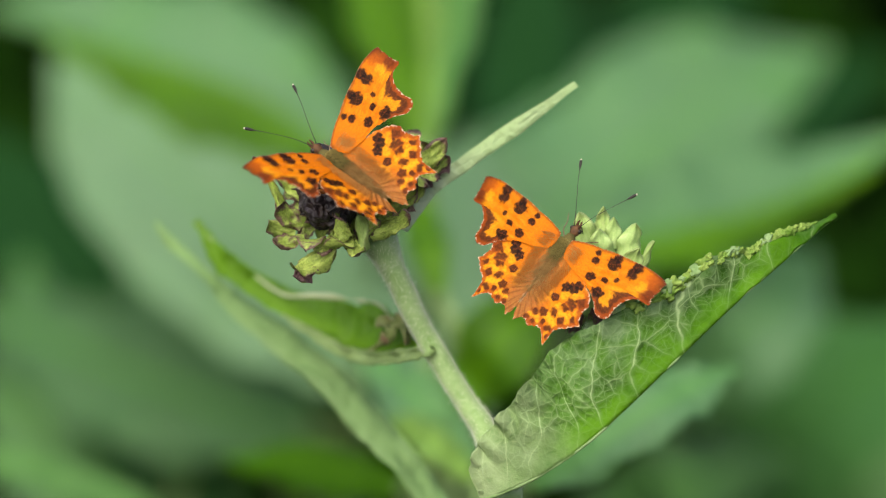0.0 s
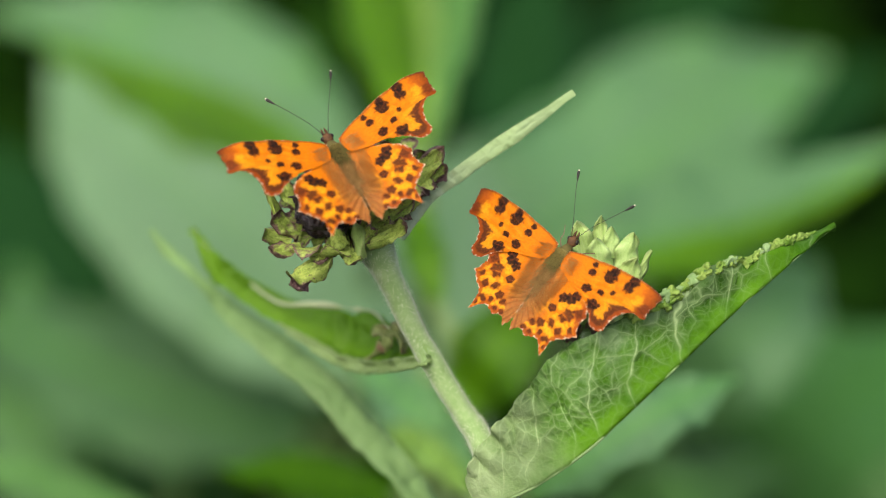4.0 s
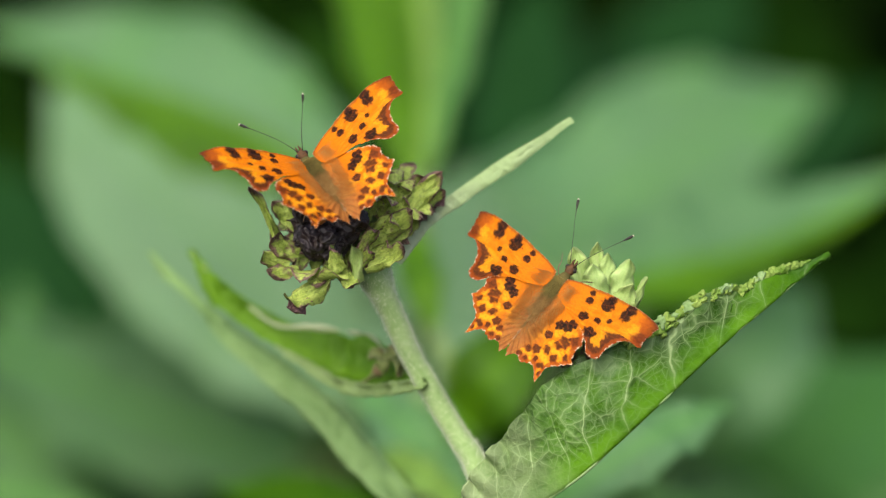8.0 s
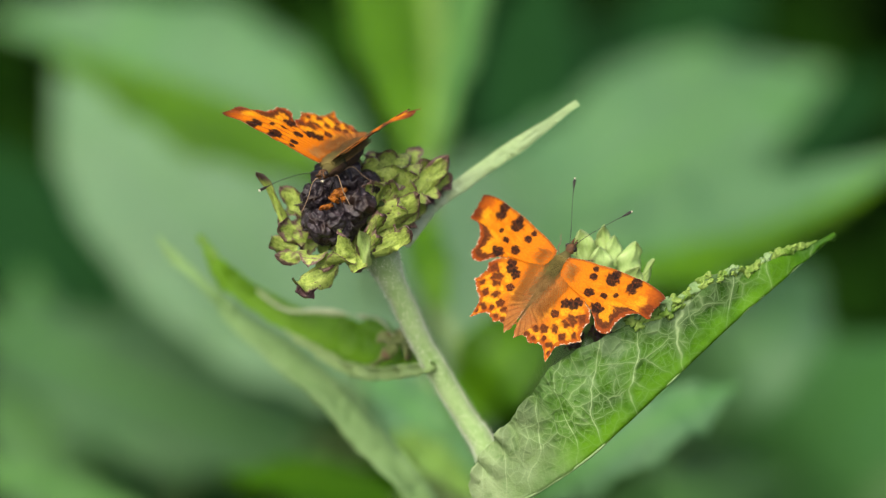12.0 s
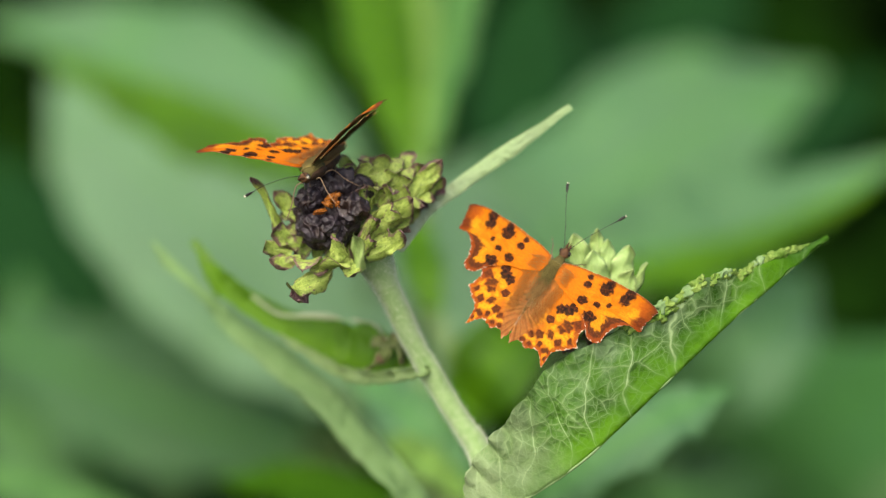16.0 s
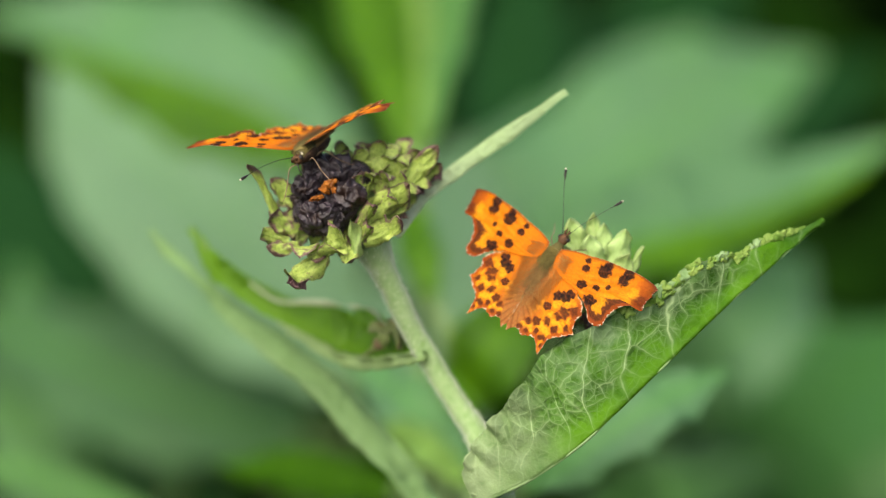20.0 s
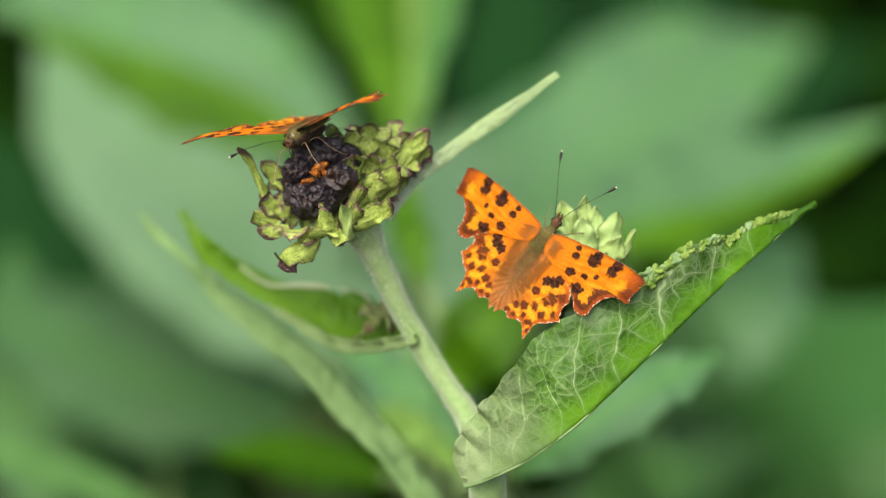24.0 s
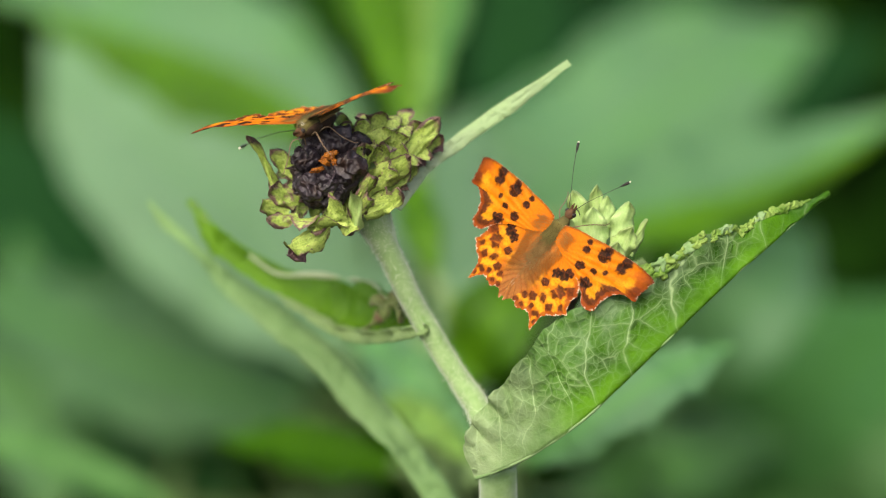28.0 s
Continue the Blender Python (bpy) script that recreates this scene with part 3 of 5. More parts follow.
def rotten_disc(head, m, radius):
    """The collapsed black florets in the middle of the head, with a torn orange hole."""
    bm = bmesh.new()
    bmesh.ops.create_icosphere(bm, subdivisions=6, radius=1)
    for v in bm.verts:
        p = v.co.copy()
        ridge = 1 - abs(noise.noise(p * 3.1)) * 2
        lump = 0.24 * noise.noise(p * 1.9) + 0.14 * ridge + 0.03 * (0.5 - 2 * abs(noise.noise(p * 6)))
        dent = -0.30 * math.exp(-((p.x + 0.05) ** 2 + (p.y + 0.1) ** 2) * 9) if p.z > 0 else 0
        p *= 1 + lump + dent
        v.co = m @ (Vector((p.x * radius, p.y * radius, p.z * radius * 0.70 + 0.0025)))
    part("disc", bm, DISC, head, "collapsed blackened disc of rotting florets")
    rnd = random.Random(8)
    verts, faces = [], []
    for k in range(60):
        w, r = rnd.uniform(0, 6.28), radius * math.sqrt(rnd.uniform(0.1, 1.0))
        p = Vector((r * math.cos(w), r * math.sin(w), 0.0025 + 0.66 * radius * math.sqrt(max(0, 1 - (r / radius) ** 2))))
        d = Vector((math.cos(w + rnd.uniform(-1, 1)), math.sin(w + rnd.uniform(-1, 1)), rnd.uniform(0.1, 0.9))).normalized()
        q = [p, p + d * 0.0012, p + d * 0.002 + Vector((rnd.uniform(-1, 1), rnd.uniform(-1, 1), 0.2)) * 0.0008]
        vs, fs = tube([m @ x for x in q], [0.0005, 0.0004, 0.00015], 4, 5)
        faces += [tuple(i + len(verts) for i in f) for f in fs]
        verts += vs
    tagged(place("withered_fluff", mesh_of("withered_fluff", verts, faces), DISC, head), kind="stuff")
    # rotten clumps of florets, and the orange pulp that shows between them
    for k, (x, y, a, r) in enumerate(((572, 402, -0.0045, 27), (642, 366, -0.0040, 31), (560, 352, -0.0020, 25), (612, 410, -0.0030, 20), (626, 326, 0.0005, 33), (588, 318, 0.0010, 30), (655, 332, 0.0010, 27), (600, 395, -0.0055, 20))):
        c = spot(x, y, a)
        bm = bmesh.new()
        bmesh.ops.create_icosphere(bm, subdivisions=5, radius=1)
        for v in bm.verts:
            q = v.co + Vector((k * 3.7, k, 0))
            v.co *= 1 + 0.34 * noise.noise(q * 1.3) + 0.30 * (0.4 - 2 * abs(noise.noise(q * 1.7))) + 0.05 * (0.5 - 2 * abs(noise.noise(q * 5)))
            v.co = c + v.co * r * 0.9 * G
        part("floret_clump", bm, DISC, head)
    for k, (x, y, a, rx, ry, turn) in enumerate(((606, 346, -0.0050, 13, 7, 0.5), (597, 358, -0.0054, 9, 5, -0.4), (583, 371, -0.0057, 12, 4, 0.25), (614, 357, -0.0051, 6, 5, -0.9))):
        c, ct, st = spot(x, y, a), math.cos(turn), math.sin(turn)
        bm = bmesh.new()
        bmesh.ops.create_icosphere(bm, subdivisions=4, radius=1)
        for v in bm.verts:
            f = 1 + 0.6 * noise.noise(v.co * 2.6 + Vector((k * 5.0, 0, 0))) + 0.3 * noise.noise(v.co * 7)
            px, py = v.co.x * rx * f, v.co.z * ry * f
            v.co = c + (RIGHT * (px * ct - py * st) + UP * (px * st + py * ct)) * G + AHEAD * v.co.y * 0.0010 * f
        part("pulp", bm, DISC_CORE, head, "torn orange-brown pulp")


def plant_hairs(parent, points, radii, count, length, seed):
    """Fine wool standing off a stem."""
    rnd = random.Random(seed)
    verts, faces = [], []
    for k in range(count):
        t = rnd.random()
        c, d = along(points, t), (along(points, min(1, t + 0.02)) - along(points, max(0, t - 0.02))).normalized()
        o = d.orthogonal().normalized()
        o.rotate(Matrix.Rotation(rnd.uniform(0, 6.28), 3, d))
        p = c + o * lerp(radii, t) * 0.97
        q = p + (o + d * rnd.uniform(-0.7, 0.7)).normalized() * length * rnd.uniform(0.5, 1.2)
        s = d.cross(o) * 0.00006
        n = len(verts)
        verts += [p - s, p + s, p + d * 0.00005, q]
        faces += [(n, n + 1, n + 3), (n + 1, n + 2, n + 3), (n + 2, n, n + 3)]
    tagged(place("wool", mesh_of("wool", verts, faces), HAIR, parent), kind="stuff")


# ---- the plant that carries both butterflies ----
def build_plant():
    fork = spot(897, 905, 0.006)
    foot = Vector((fork.x + 0.02, fork.y + 0.03, 0.0))
    plant = thing("elecampane", foot, "tall woolly plant with two withering flower heads and folded green leaves", "plant")
    low = [fork, fork + Vector((0.002, 0.004, -0.06)), fork.lerp(foot, 0.4) + Vector((0.01, 0, 0)), foot + Vector((0, 0, -0.03))]
    stalk("main_stem", low, [0.0046, 0.0046, 0.006, 0.008], STEM_WOOL, plant, "pale green woolly main stem", 40, 14, 0.0004)
    a = path((676, 448, 0.006), (704, 510, 0.010), (757, 620, 0.016), (824, 735, 0.017), (868, 805, 0.013), (896, 905, 0.006))
    ra = [0.0050, 0.0030, 0.0028, 0.0028, 0.0031, 0.0040]
    stalk("flower_stalk", a, ra, STEM_WOOL, plant, "pale woolly stalk below the withered head", 60, 16, 0.0003)
    plant_hairs(plant, a, ra, 3500, 0.0012, 1)
    b = path((1080, 560, 0.020), (1060, 640, 0.020), (990, 760, 0.018), (900, 900, 0.008))
    stalk("flower_stalk", b, [0.004, 0.003, 0.003, 0.0036], STEM_WOOL, plant, "", 40, 14, 0.0003)

    plant_hairs(plant, b, [0.004, 0.003, 0.003, 0.0036], 1200, 0.0010, 2)

    # the large leaf, folded along its midrib, whose veined underside shows
    mid = path((858, 920, -0.001), (900, 906, -0.005), (965, 876, -0.009), (1045, 822, -0.012), (1110, 765, -0.013), (1205, 675, -0.012), (1300, 585, -0.008), (1400, 498, -0.003), (1491, 423, 0.004))
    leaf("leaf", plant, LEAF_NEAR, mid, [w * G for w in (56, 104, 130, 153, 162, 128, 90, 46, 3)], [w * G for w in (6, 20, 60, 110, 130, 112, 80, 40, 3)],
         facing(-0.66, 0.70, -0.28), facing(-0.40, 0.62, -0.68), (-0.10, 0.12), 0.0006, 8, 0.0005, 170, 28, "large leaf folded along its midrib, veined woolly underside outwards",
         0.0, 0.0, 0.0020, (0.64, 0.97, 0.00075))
    vs, fs = tube(mid, [0.0007, 0.0004, 0.0003, 0.0002, 0.00015, 0.0001], 90, 8, 0.0002)
    place("midrib", mesh_of("midrib", [v + facing(0.4, -0.5, 0.5) * 0.0002 for v in vs], fs), VEIN, plant, "raised midrib")

    # the curled smaller leaf on the other side of the stalk
    mid = path((772, 660, 0.018), (715, 660, 0.032), (650, 654, 0.048), (585, 622, 0.055), (490, 574, 0.059), (405, 514, 0.063), (357, 422, 0.067))
    leaf("leaf", plant, LEAF_INNER, mid, [w * G for w in (4, 8, 10, 8, 6, 5, 2)], [w * G for w in (8, 66, 90, 66, 44, 36, 3)],
         facing(-0.25, -0.75, 0.3), facing(0.30, 0.85, -0.30), (0.3, -0.16), 0.0016, 3, 0.0006, 90, 16, "small curled leaf with a pale rolled rim", 0.0, 2.0, 0.0016)
    # its near side is rolled over and shows the downy underside
    mid = path((780, 656, 0.013), (735, 664, 0.022), (690, 668, 0.031), (640, 664, 0.041), (590, 640, 0.047), (545, 612, 0.053), (510, 590, 0.057))
    leaf("rolled_rim", plant, LEAF_RIM, mid, [w * G for w in (12, 13, 15, 13, 12, 9, 2)], [w * G for w in (10, 14, 13, 15, 13, 9, 2)],
         facing(-0.1, -0.95, 0.1), facing(0.1, 0.95, 0.15), (-0.6, -0.6), 0.0004, 3, 0.0006, 90, 10, "pale woolly rolled edge", 0.0, 5.0, 0.0012)
    rim = path((704, 600, 0.028), (676, 572, 0.037), (630, 564, 0.048), (570, 556, 0.051), (510, 554, 0.056), (455, 516, 0.061), (400, 474, 0.064), (359, 424, 0.066))
    stalk("leaf_edge", rim, [0.0002, 0.0003, 0.0004, 0.0008, 0.0007, 0.0003, 0.0002, 0.0001], LEAF_RIM, plant, "pale downy leaf edge", 80, 8, 0.0007)
    curl = path((660, 652, 0.036), (688, 640, 0.029), (700, 622, 0.027), (690, 606, 0.031), (704, 596, 0.030), (722, 618, 0.027), (728, 644, 0.024))
    leaf("curled_end", plant, CURLED, curl, [w * G for w in (4, 9, 8, 10, 8, 9, 3)], [w * G for w in (4, 8, 9, 8, 10, 8, 3)],
         facing(-0.8, 0.3, 0.4), facing(0.8, -0.2, 0.5), (0.6, 0.6), 0.0006, 3, 0.0006, 60, 10, "dry crumpled leaf end", 0.0, 3.0, 0.0018)
    # the long leaf behind it, seen almost edge-on
    mid = path((822, 985, 0.060), (742, 880, 0.060), (670, 790, 0.062), (592, 708, 0.064), (500, 626, 0.068), (400, 545, 0.074), (285, 425, 0.080))
    leaf("leaf", plant, LEAF_STRIP, mid, [w * G for w in (26, 30, 30, 32, 30, 20, 2)], [w * G for w in (20, 28, 28, 28, 24, 14, 2)],
         facing(-0.62, -0.50, 0.6), facing(0.62, 0.62, -0.15), (0.3, 0.3), 0.0008, 3, 0.0006, 60, 10, "long pale leaf seen almost edge-on", 0.0, 0.0, 0.0010)
    stalk("leaf_stalk", [spot(822, 985, 0.060), spot(850, 1060, 0.04), fork + Vector((0.004, 0.005, -0.09))], [0.003, 0.003, 0.004], STEM_WOOL, plant)
    # the narrow leaf below the head
    mid = path((722, 440, 0.010), (775, 372, 0.014), (840, 320, 0.015), (930, 258, 0.015), (1033, 186, 0.013))
    leaf("leaf", plant, LEAF_WOOL, mid, [w * G for w in (8, 9, 12, 12, 4)], [w * G for w in (8, 9, 12, 12, 4)],
         facing(-0.5, 0.8, 0.2), facing(0.5, -0.8, 0.3), (0.3, 0.3), 0.0001, 3, 0.0008, 40, 6, "narrow pale woolly leaf under the head")

    # the withered head
    kinds = [bract_kind(False, 0.0135, 0.0074, bend, s) for s, bend in ((0.3, 0.5), (1.1, 0.9), (2.4, 1.3), (3.7, 0.7), (5.2, 1.6), (6.1, 1.0))]
    dried = [bract_kind(False, 0.0105, 0.0062, bend, s, True) for s, bend in ((7.3, 1.2), (8.1, 1.9), (9.4, 0.6))]
    rings = [(0.0020, 0.0088, 0.0078, -0.0020, 58, 12, 0.55), (0.0060, 0.0095, 0.0064, -0.0050, 62, 12, 0.58), (0.0110, 0.0080, 0.0050, -0.0090, 66, 10, 0.58)]
    head, m = flower_head(plant, spot(604, 384, 0.004), facing(-0.34, 0.34, 0.88), facing(0.81, 0.59, -0.05), kinds, rings,
                          "withered flower head with browning yellow-green bracts", (0.0150, 0.0075, 0.0058, 0.007, -0.0085), 5, facing(-0.35, 0.93, 0), dried)
    rotten_disc(head, m, 0.0076)
    # bracts one by one: foot, tip (each with its depth in mm), width, sort
    near = ((512, 418, 3, 474, 304, 5, 20, 1), (546, 432, 0, 494, 398, -2, 46, 3), (548, 384, 5, 505, 336, 6, 40, 0), (532, 446, 1, 466, 430, 0, 34, 2), (548, 452, 0, 488, 470, -1, 34, 1),
            (566, 468, -3, 556, 440, -7, 62, 4), (606, 452, -5, 630, 410, -9, 50, 5), (594, 466, -3, 527, 541, -5, 46, 2), (616, 452, -3, 608, 494, -7, 62, 4))
    right = ((664, 450, -4, 749, 413, -6, 42, 1), (656, 446, -5, 690, 408, -9, 28, 5), (660, 408, 0, 756, 350, -1, 52, 3), (656, 424, -3, 694, 364, -7, 30, 5),
             (690, 416, 3, 748, 378, 4, 34, 0), (672, 366, 2, 676, 304, -1, 28, 2), (692, 366, 3, 722, 304, 1, 36, 4), (690, 330, 6, 690, 268, 6, 46, 3), (736, 356, 5, 799, 283, 6, 46, 0))
    back = ((742, 322, 8, 764, 280, 9, 30, 2), (764, 346, 8, 804, 312, 9, 30, 3), (660, 330, 5, 652, 288, 5, 34, 1), (640, 446, 2, 634, 490, -1, 34, 0), (712, 344, 6, 742, 300, 5, 36, 5), (716, 400, 6, 762, 362, 8, 34, 1))
    inner = ((668, 352, -1, 646, 318, -3, 30, 2), (700, 386, -2, 738, 356, -4, 36, 4), (714, 352, 3, 750, 330, 1, 34, 1), (680, 346, 3, 700, 318, 0, 30, 5), (664, 320, 4, 664, 280, 3, 34, 0),
             (712, 324, 5, 716, 282, 4, 34, 4), (640, 318, 4, 630, 286, 4, 32, 3), (700, 430, -3, 724, 398, -6, 30, 2), (632, 462, -4, 650, 488, -6, 40, 3), (574, 462, -2, 590, 486, -5, 36, 0))
    for group, side in ((near, -0.3), (inner, 0.1), (right, 0.25), (back, 0.4)):
        for x, y, a, tx, ty, ta, w, k in group:
            foot, tip = spot(x, y, a * 0.001), spot(tx, ty, ta * 0.001)
            size = (tip - foot).length / 0.0125
            lone_bract(head, kinds[k], foot, tip - foot, facing(side, 0.25, 0.9), size, w * G / (0.0086 * size))
    for x, y, a, r, u, size in ((724, 316, 0.010, 0.25, 0.95, 0.72), (706, 304, 0.010, -0.2, 0.95, 0.5), (776, 346, 0.012, 0.85, 0.50, 0.62), (660, 302, 0.010, 0.1, 1.0, 0.42), (752, 372, 0.012, 0.8, 0.55, 0.5)):
        lone_bract(head, dried[int(x) % 3], spot(x, y, a), facing(r, u, 0.1), facing(-u, r, 0.9), size, 0.7)
    for me, x, y, a, tx, ty, ta, w in ((bract_kind(True, 0.0115, 0.0062, 0.4, 2.9), 652, 480, -4, 648, 407, -9, 30), (dried[0], 562, 502, -5.0, 526, 543, -6.4, 40)):
        foot, tip = spot(x, y, a * 0.001), spot(tx, ty, ta * 0.001)
        size = (tip - foot).length / 0.0105
        lone_bract(head, me, foot, tip - foot, facing(-0.2, 0.3, 0.9), size, w * G / (0.0066 * size))
    # the fresh head behind the other butterfly
    kinds = [bract_kind(True, 0.0100, 0.0085, 0.35, s) for s in (0.3, 1.1, 2.4, 3.7)]
    rings = [(0.0, 0.0070, 0.007, -0.008, 24, 9, 0.8)]
    fresh, _ = flower_head(plant, spot(1078, 520, 0.018), facing(0.12, 0.93, 0.30), facing(1, 0, 0), kinds, rings, "closed head of fresh pale green bracts", (0.0075, 0.0075, 0.0095, 0, -0.004), 9)
    for k, (x, y, a, r, u, size, wide) in enumerate(((1052, 478, 0.010, -0.22, 0.95, 0.95, 0.85), (1074, 468, 0.016, 0.08, 0.98, 0.92, 0.62), (1095, 478, 0.015, 0.05, 0.98, 0.78, 0.72), (1116, 500, 0.012, 0.25, 0.95, 0.98, 0.82),
                                                    (1074, 508, 0.006, -0.05, 0.98, 0.92, 0.98), (1114, 532, 0.006, 0.42, 0.85, 0.86, 0.98), (1138, 530, 0.012, 0.40, 0.90, 1.0, 0.32), (1035, 520, 0.008, -0.3, 0.9, 0.9, 0.9),
                                                    (1062, 560, 0.004, -0.1, 0.95, 0.9, 1.0), (1098, 566, 0.003, 0.25, 0.9, 0.9, 1.0))):
        lone_bract(fresh, kinds[k % 4], spot(x, y, a * 0.4 - 0.002), facing(r, u, 0.05), facing(r * 0.6, 0.25, 0.95), size, wide)
    withered = [bract_kind(False, 0.0105, 0.0062, bend, q, True) for q, bend in ((2.3, 1.2), (4.1, 1.8))]
    for k, (x, y, tx, ty, w) in enumerate(((1040, 596, 1004, 640, 26), (1072, 590, 1044, 622, 30), (1096, 580, 1090, 612, 24), (1020, 600, 998, 618, 20))):
        foot, tip = spot(x, y, 0.005), spot(tx, ty, 0.002)
        size = (tip - foot).length / 0.0100
        lone_bract(fresh, withered[k % 2], foot, tip - foot, facing(-0.2, 0.2, 0.9), size, w * G / (0.0072 * size))
    for k, (x, y, tx, ty, w) in enumerate(((1090, 570, 1128, 594, 30), (1120, 560, 1160, 572, 28), (1100, 560, 1104, 600, 32))):
        foot, tip = spot(x, y, 0.005), spot(tx, ty, 0.0)
        size = (tip - foot).length / 0.0095
        lone_bract(fresh, kinds[k], foot, tip - foot, facing(0.1, 0.3, 0.9), size, w * G / (0.0098 * size))
    settle(plant)
    return plant


build_plant()


# ---- plants behind, out of focus ----
def far_leaf(plant, root, material, points, left, right, dl, dr, curl=(0.15, 0.15), wave=0.004, seed=0.0, label=""):
    wave *= 0.5
    level = sum(p[1] for p in points) / len(points)
    points = [(x, y, a * 1.8 + 0.7 * (level - y) * G) for x, y, a in points]
    dl, dr = (dl[0], dl[1], dl[2] - 0.7 * dl[1]), (dr[0], dr[1], dr[2] - 0.7 * dr[1])
    pts = path(*points)
    deep = 1 + points[0][2] / DIST
    leaf("leaf", plant, material, pts, [w * G * deep for w in left], [w * G * deep for w in right], facing(*dl), facing(*dr), curl, wave, 4,
         0.0007, 40, 8, label, 0.06, seed)
    back_way = (pts[0] - pts[1]).normalized()
    stalk("leaf_stalk", [pts[0] + (pts[1] - pts[0]) * 0.1, pts[0] + back_way * 0.02, root], [0.0022, 0.0024, 0.003], STEM_DARK, plant, "", 12, 8)


def build_background():
    def plant_at(x, a, top, label):
        p = spot(x, top, a * 1.8)
        foot = Vector((p.x, p.y + 0.05, 0))
        plant = thing("background_plant", foot, label, "plant", "plants behind")
        pts = [p, p.lerp(foot, 0.3) + Vector((0.012, 0, 0)), p.lerp(foot, 0.7), foot + Vector((0, 0, -0.03))]
        stalk("stem", pts, [0.003, 0.005, 0.006, 0.008], STEM_DARK, plant, "", 30, 10)
        return plant, lambda k: along(pts, k)

    wide = (30, 110, 150, 140, 90, 4)
    # the plant behind the withered head
    pl, at = plant_at(640, 0.34, 760, "large-leaved green plant out of focus")
    far_leaf(pl, at(0.02), LEAF_SKY, [(640, 700, 0.28), (520, 560, 0.285), (380, 400, 0.29), (240, 260, 0.30), (110, 130, 0.31)],
             (60, 160, 200, 195, 140, 6), (60, 215, 190, 150, 90, 6), (-0.75, -0.55, 0.2), (0.6, 0.7, 0.1), (0.1, 0.1), 0.004, 1, "broad pale blue-green leaf")
    far_leaf(pl, at(0.03), LEAF_PALE, [(640, 330, 0.33), (500, 262, 0.335), (360, 180, 0.34), (200, 110, 0.35), (-20, 30, 0.36)],
             (10, 40, 52, 40, 26, 4), (60, 150, 190, 200, 150, 4), (-0.1, -0.6, 0.45), (0.3, 0.85, 0.25), (0.1, 0.15), 0.004, 2, "pale leaf with a drooping green edge")
    far_leaf(pl, at(0.02), LEAF_GREEN, [(600, 310, 0.23), (480, 240, 0.235), (340, 178, 0.24), (210, 130, 0.245), (90, 90, 0.25)],
             (10, 92, 112, 84, 48, 3), (4, 26, 30, 22, 12, 2), (-0.2, -0.9, 0.2), (0.2, 0.9, 0.2), (0.1, 0.1), 0.003, 3)
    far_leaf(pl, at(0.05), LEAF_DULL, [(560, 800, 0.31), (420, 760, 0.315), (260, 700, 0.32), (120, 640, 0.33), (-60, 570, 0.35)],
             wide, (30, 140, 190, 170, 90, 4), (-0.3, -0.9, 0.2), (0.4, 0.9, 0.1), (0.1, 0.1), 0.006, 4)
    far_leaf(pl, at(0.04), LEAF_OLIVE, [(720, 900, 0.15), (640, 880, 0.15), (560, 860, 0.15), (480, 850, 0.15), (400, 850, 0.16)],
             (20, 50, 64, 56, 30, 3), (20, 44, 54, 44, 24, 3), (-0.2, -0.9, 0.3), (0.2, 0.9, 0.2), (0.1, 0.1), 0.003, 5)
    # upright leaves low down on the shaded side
    for x, y, w, material in ((70, 560, 100, LEAF_DULL), (290, 470, 70, LEAF_DULL), (190, 620, 60, LEAF_SHADE), (450, 690, 40, LEAF_MID), (392, 830, 34, LEAF_MID), (345, 720, 80, LEAF_SHADE)):
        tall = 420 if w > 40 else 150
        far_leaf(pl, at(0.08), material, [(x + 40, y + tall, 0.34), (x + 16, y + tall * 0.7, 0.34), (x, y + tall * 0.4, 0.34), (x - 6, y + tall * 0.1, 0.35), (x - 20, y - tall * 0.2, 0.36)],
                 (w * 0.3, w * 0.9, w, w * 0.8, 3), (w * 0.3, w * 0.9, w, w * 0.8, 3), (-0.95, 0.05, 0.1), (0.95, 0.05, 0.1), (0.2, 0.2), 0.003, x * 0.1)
    far_leaf(pl, at(0.06), LEAF_MID, [(320, 980, 0.22), (220, 920, 0.22), (120, 880, 0.22), (20, 850, 0.22), (-90, 820, 0.23)],
             (10, 30, 36, 34, 24, 3), (10, 30, 36, 34, 24, 3), (-0.2, -0.9, 0.3), (0.2, 0.9, 0.2), (0.1, 0.1), 0.003, 6)
    # a leaf whose colour holds the deep shade at this side
    far_leaf(pl, at(0.06), LEAF_SHADE, [(260, 620, 0.40), (180, 520, 0.40), (90, 430, 0.41), (10, 340, 0.42), (-80, 250, 0.43)],
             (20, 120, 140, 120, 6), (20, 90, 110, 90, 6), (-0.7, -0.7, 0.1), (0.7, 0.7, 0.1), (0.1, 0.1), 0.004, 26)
    settle(pl)
    # the plant between, with upright young leaves
    pl, at = plant_at(770, 0.20, 640, "plant with upright young leaves out of focus")
    for x0, x1, w, s in ((742, 640, 52, 0), (756, 700, 46, 1), (766, 760, 40, 2), (774, 850, 50, 3)):
        far_leaf(pl, at(0.0), (LEAF_GREEN, LEAF_GREEN, LEAF_LIME, LEAF_MID)[s], [(x0, 300, 0.19), (x0 + (x1 - x0) * 0.25, 190, 0.19), (x0 + (x1 - x0) * 0.6, 70, 0.20), (x1, -70, 0.21), (x1 * 2 - x0 - 20, -220, 0.22)],
                 (8, w * 0.6, w, w * 0.9, 4), (8, w * 0.5, w * 0.8, w * 0.8, 4), (-0.9, 0.1, -0.3), (0.8, 0.1, 0.4), (0.3, 0.3), 0.002, s + 7.0)
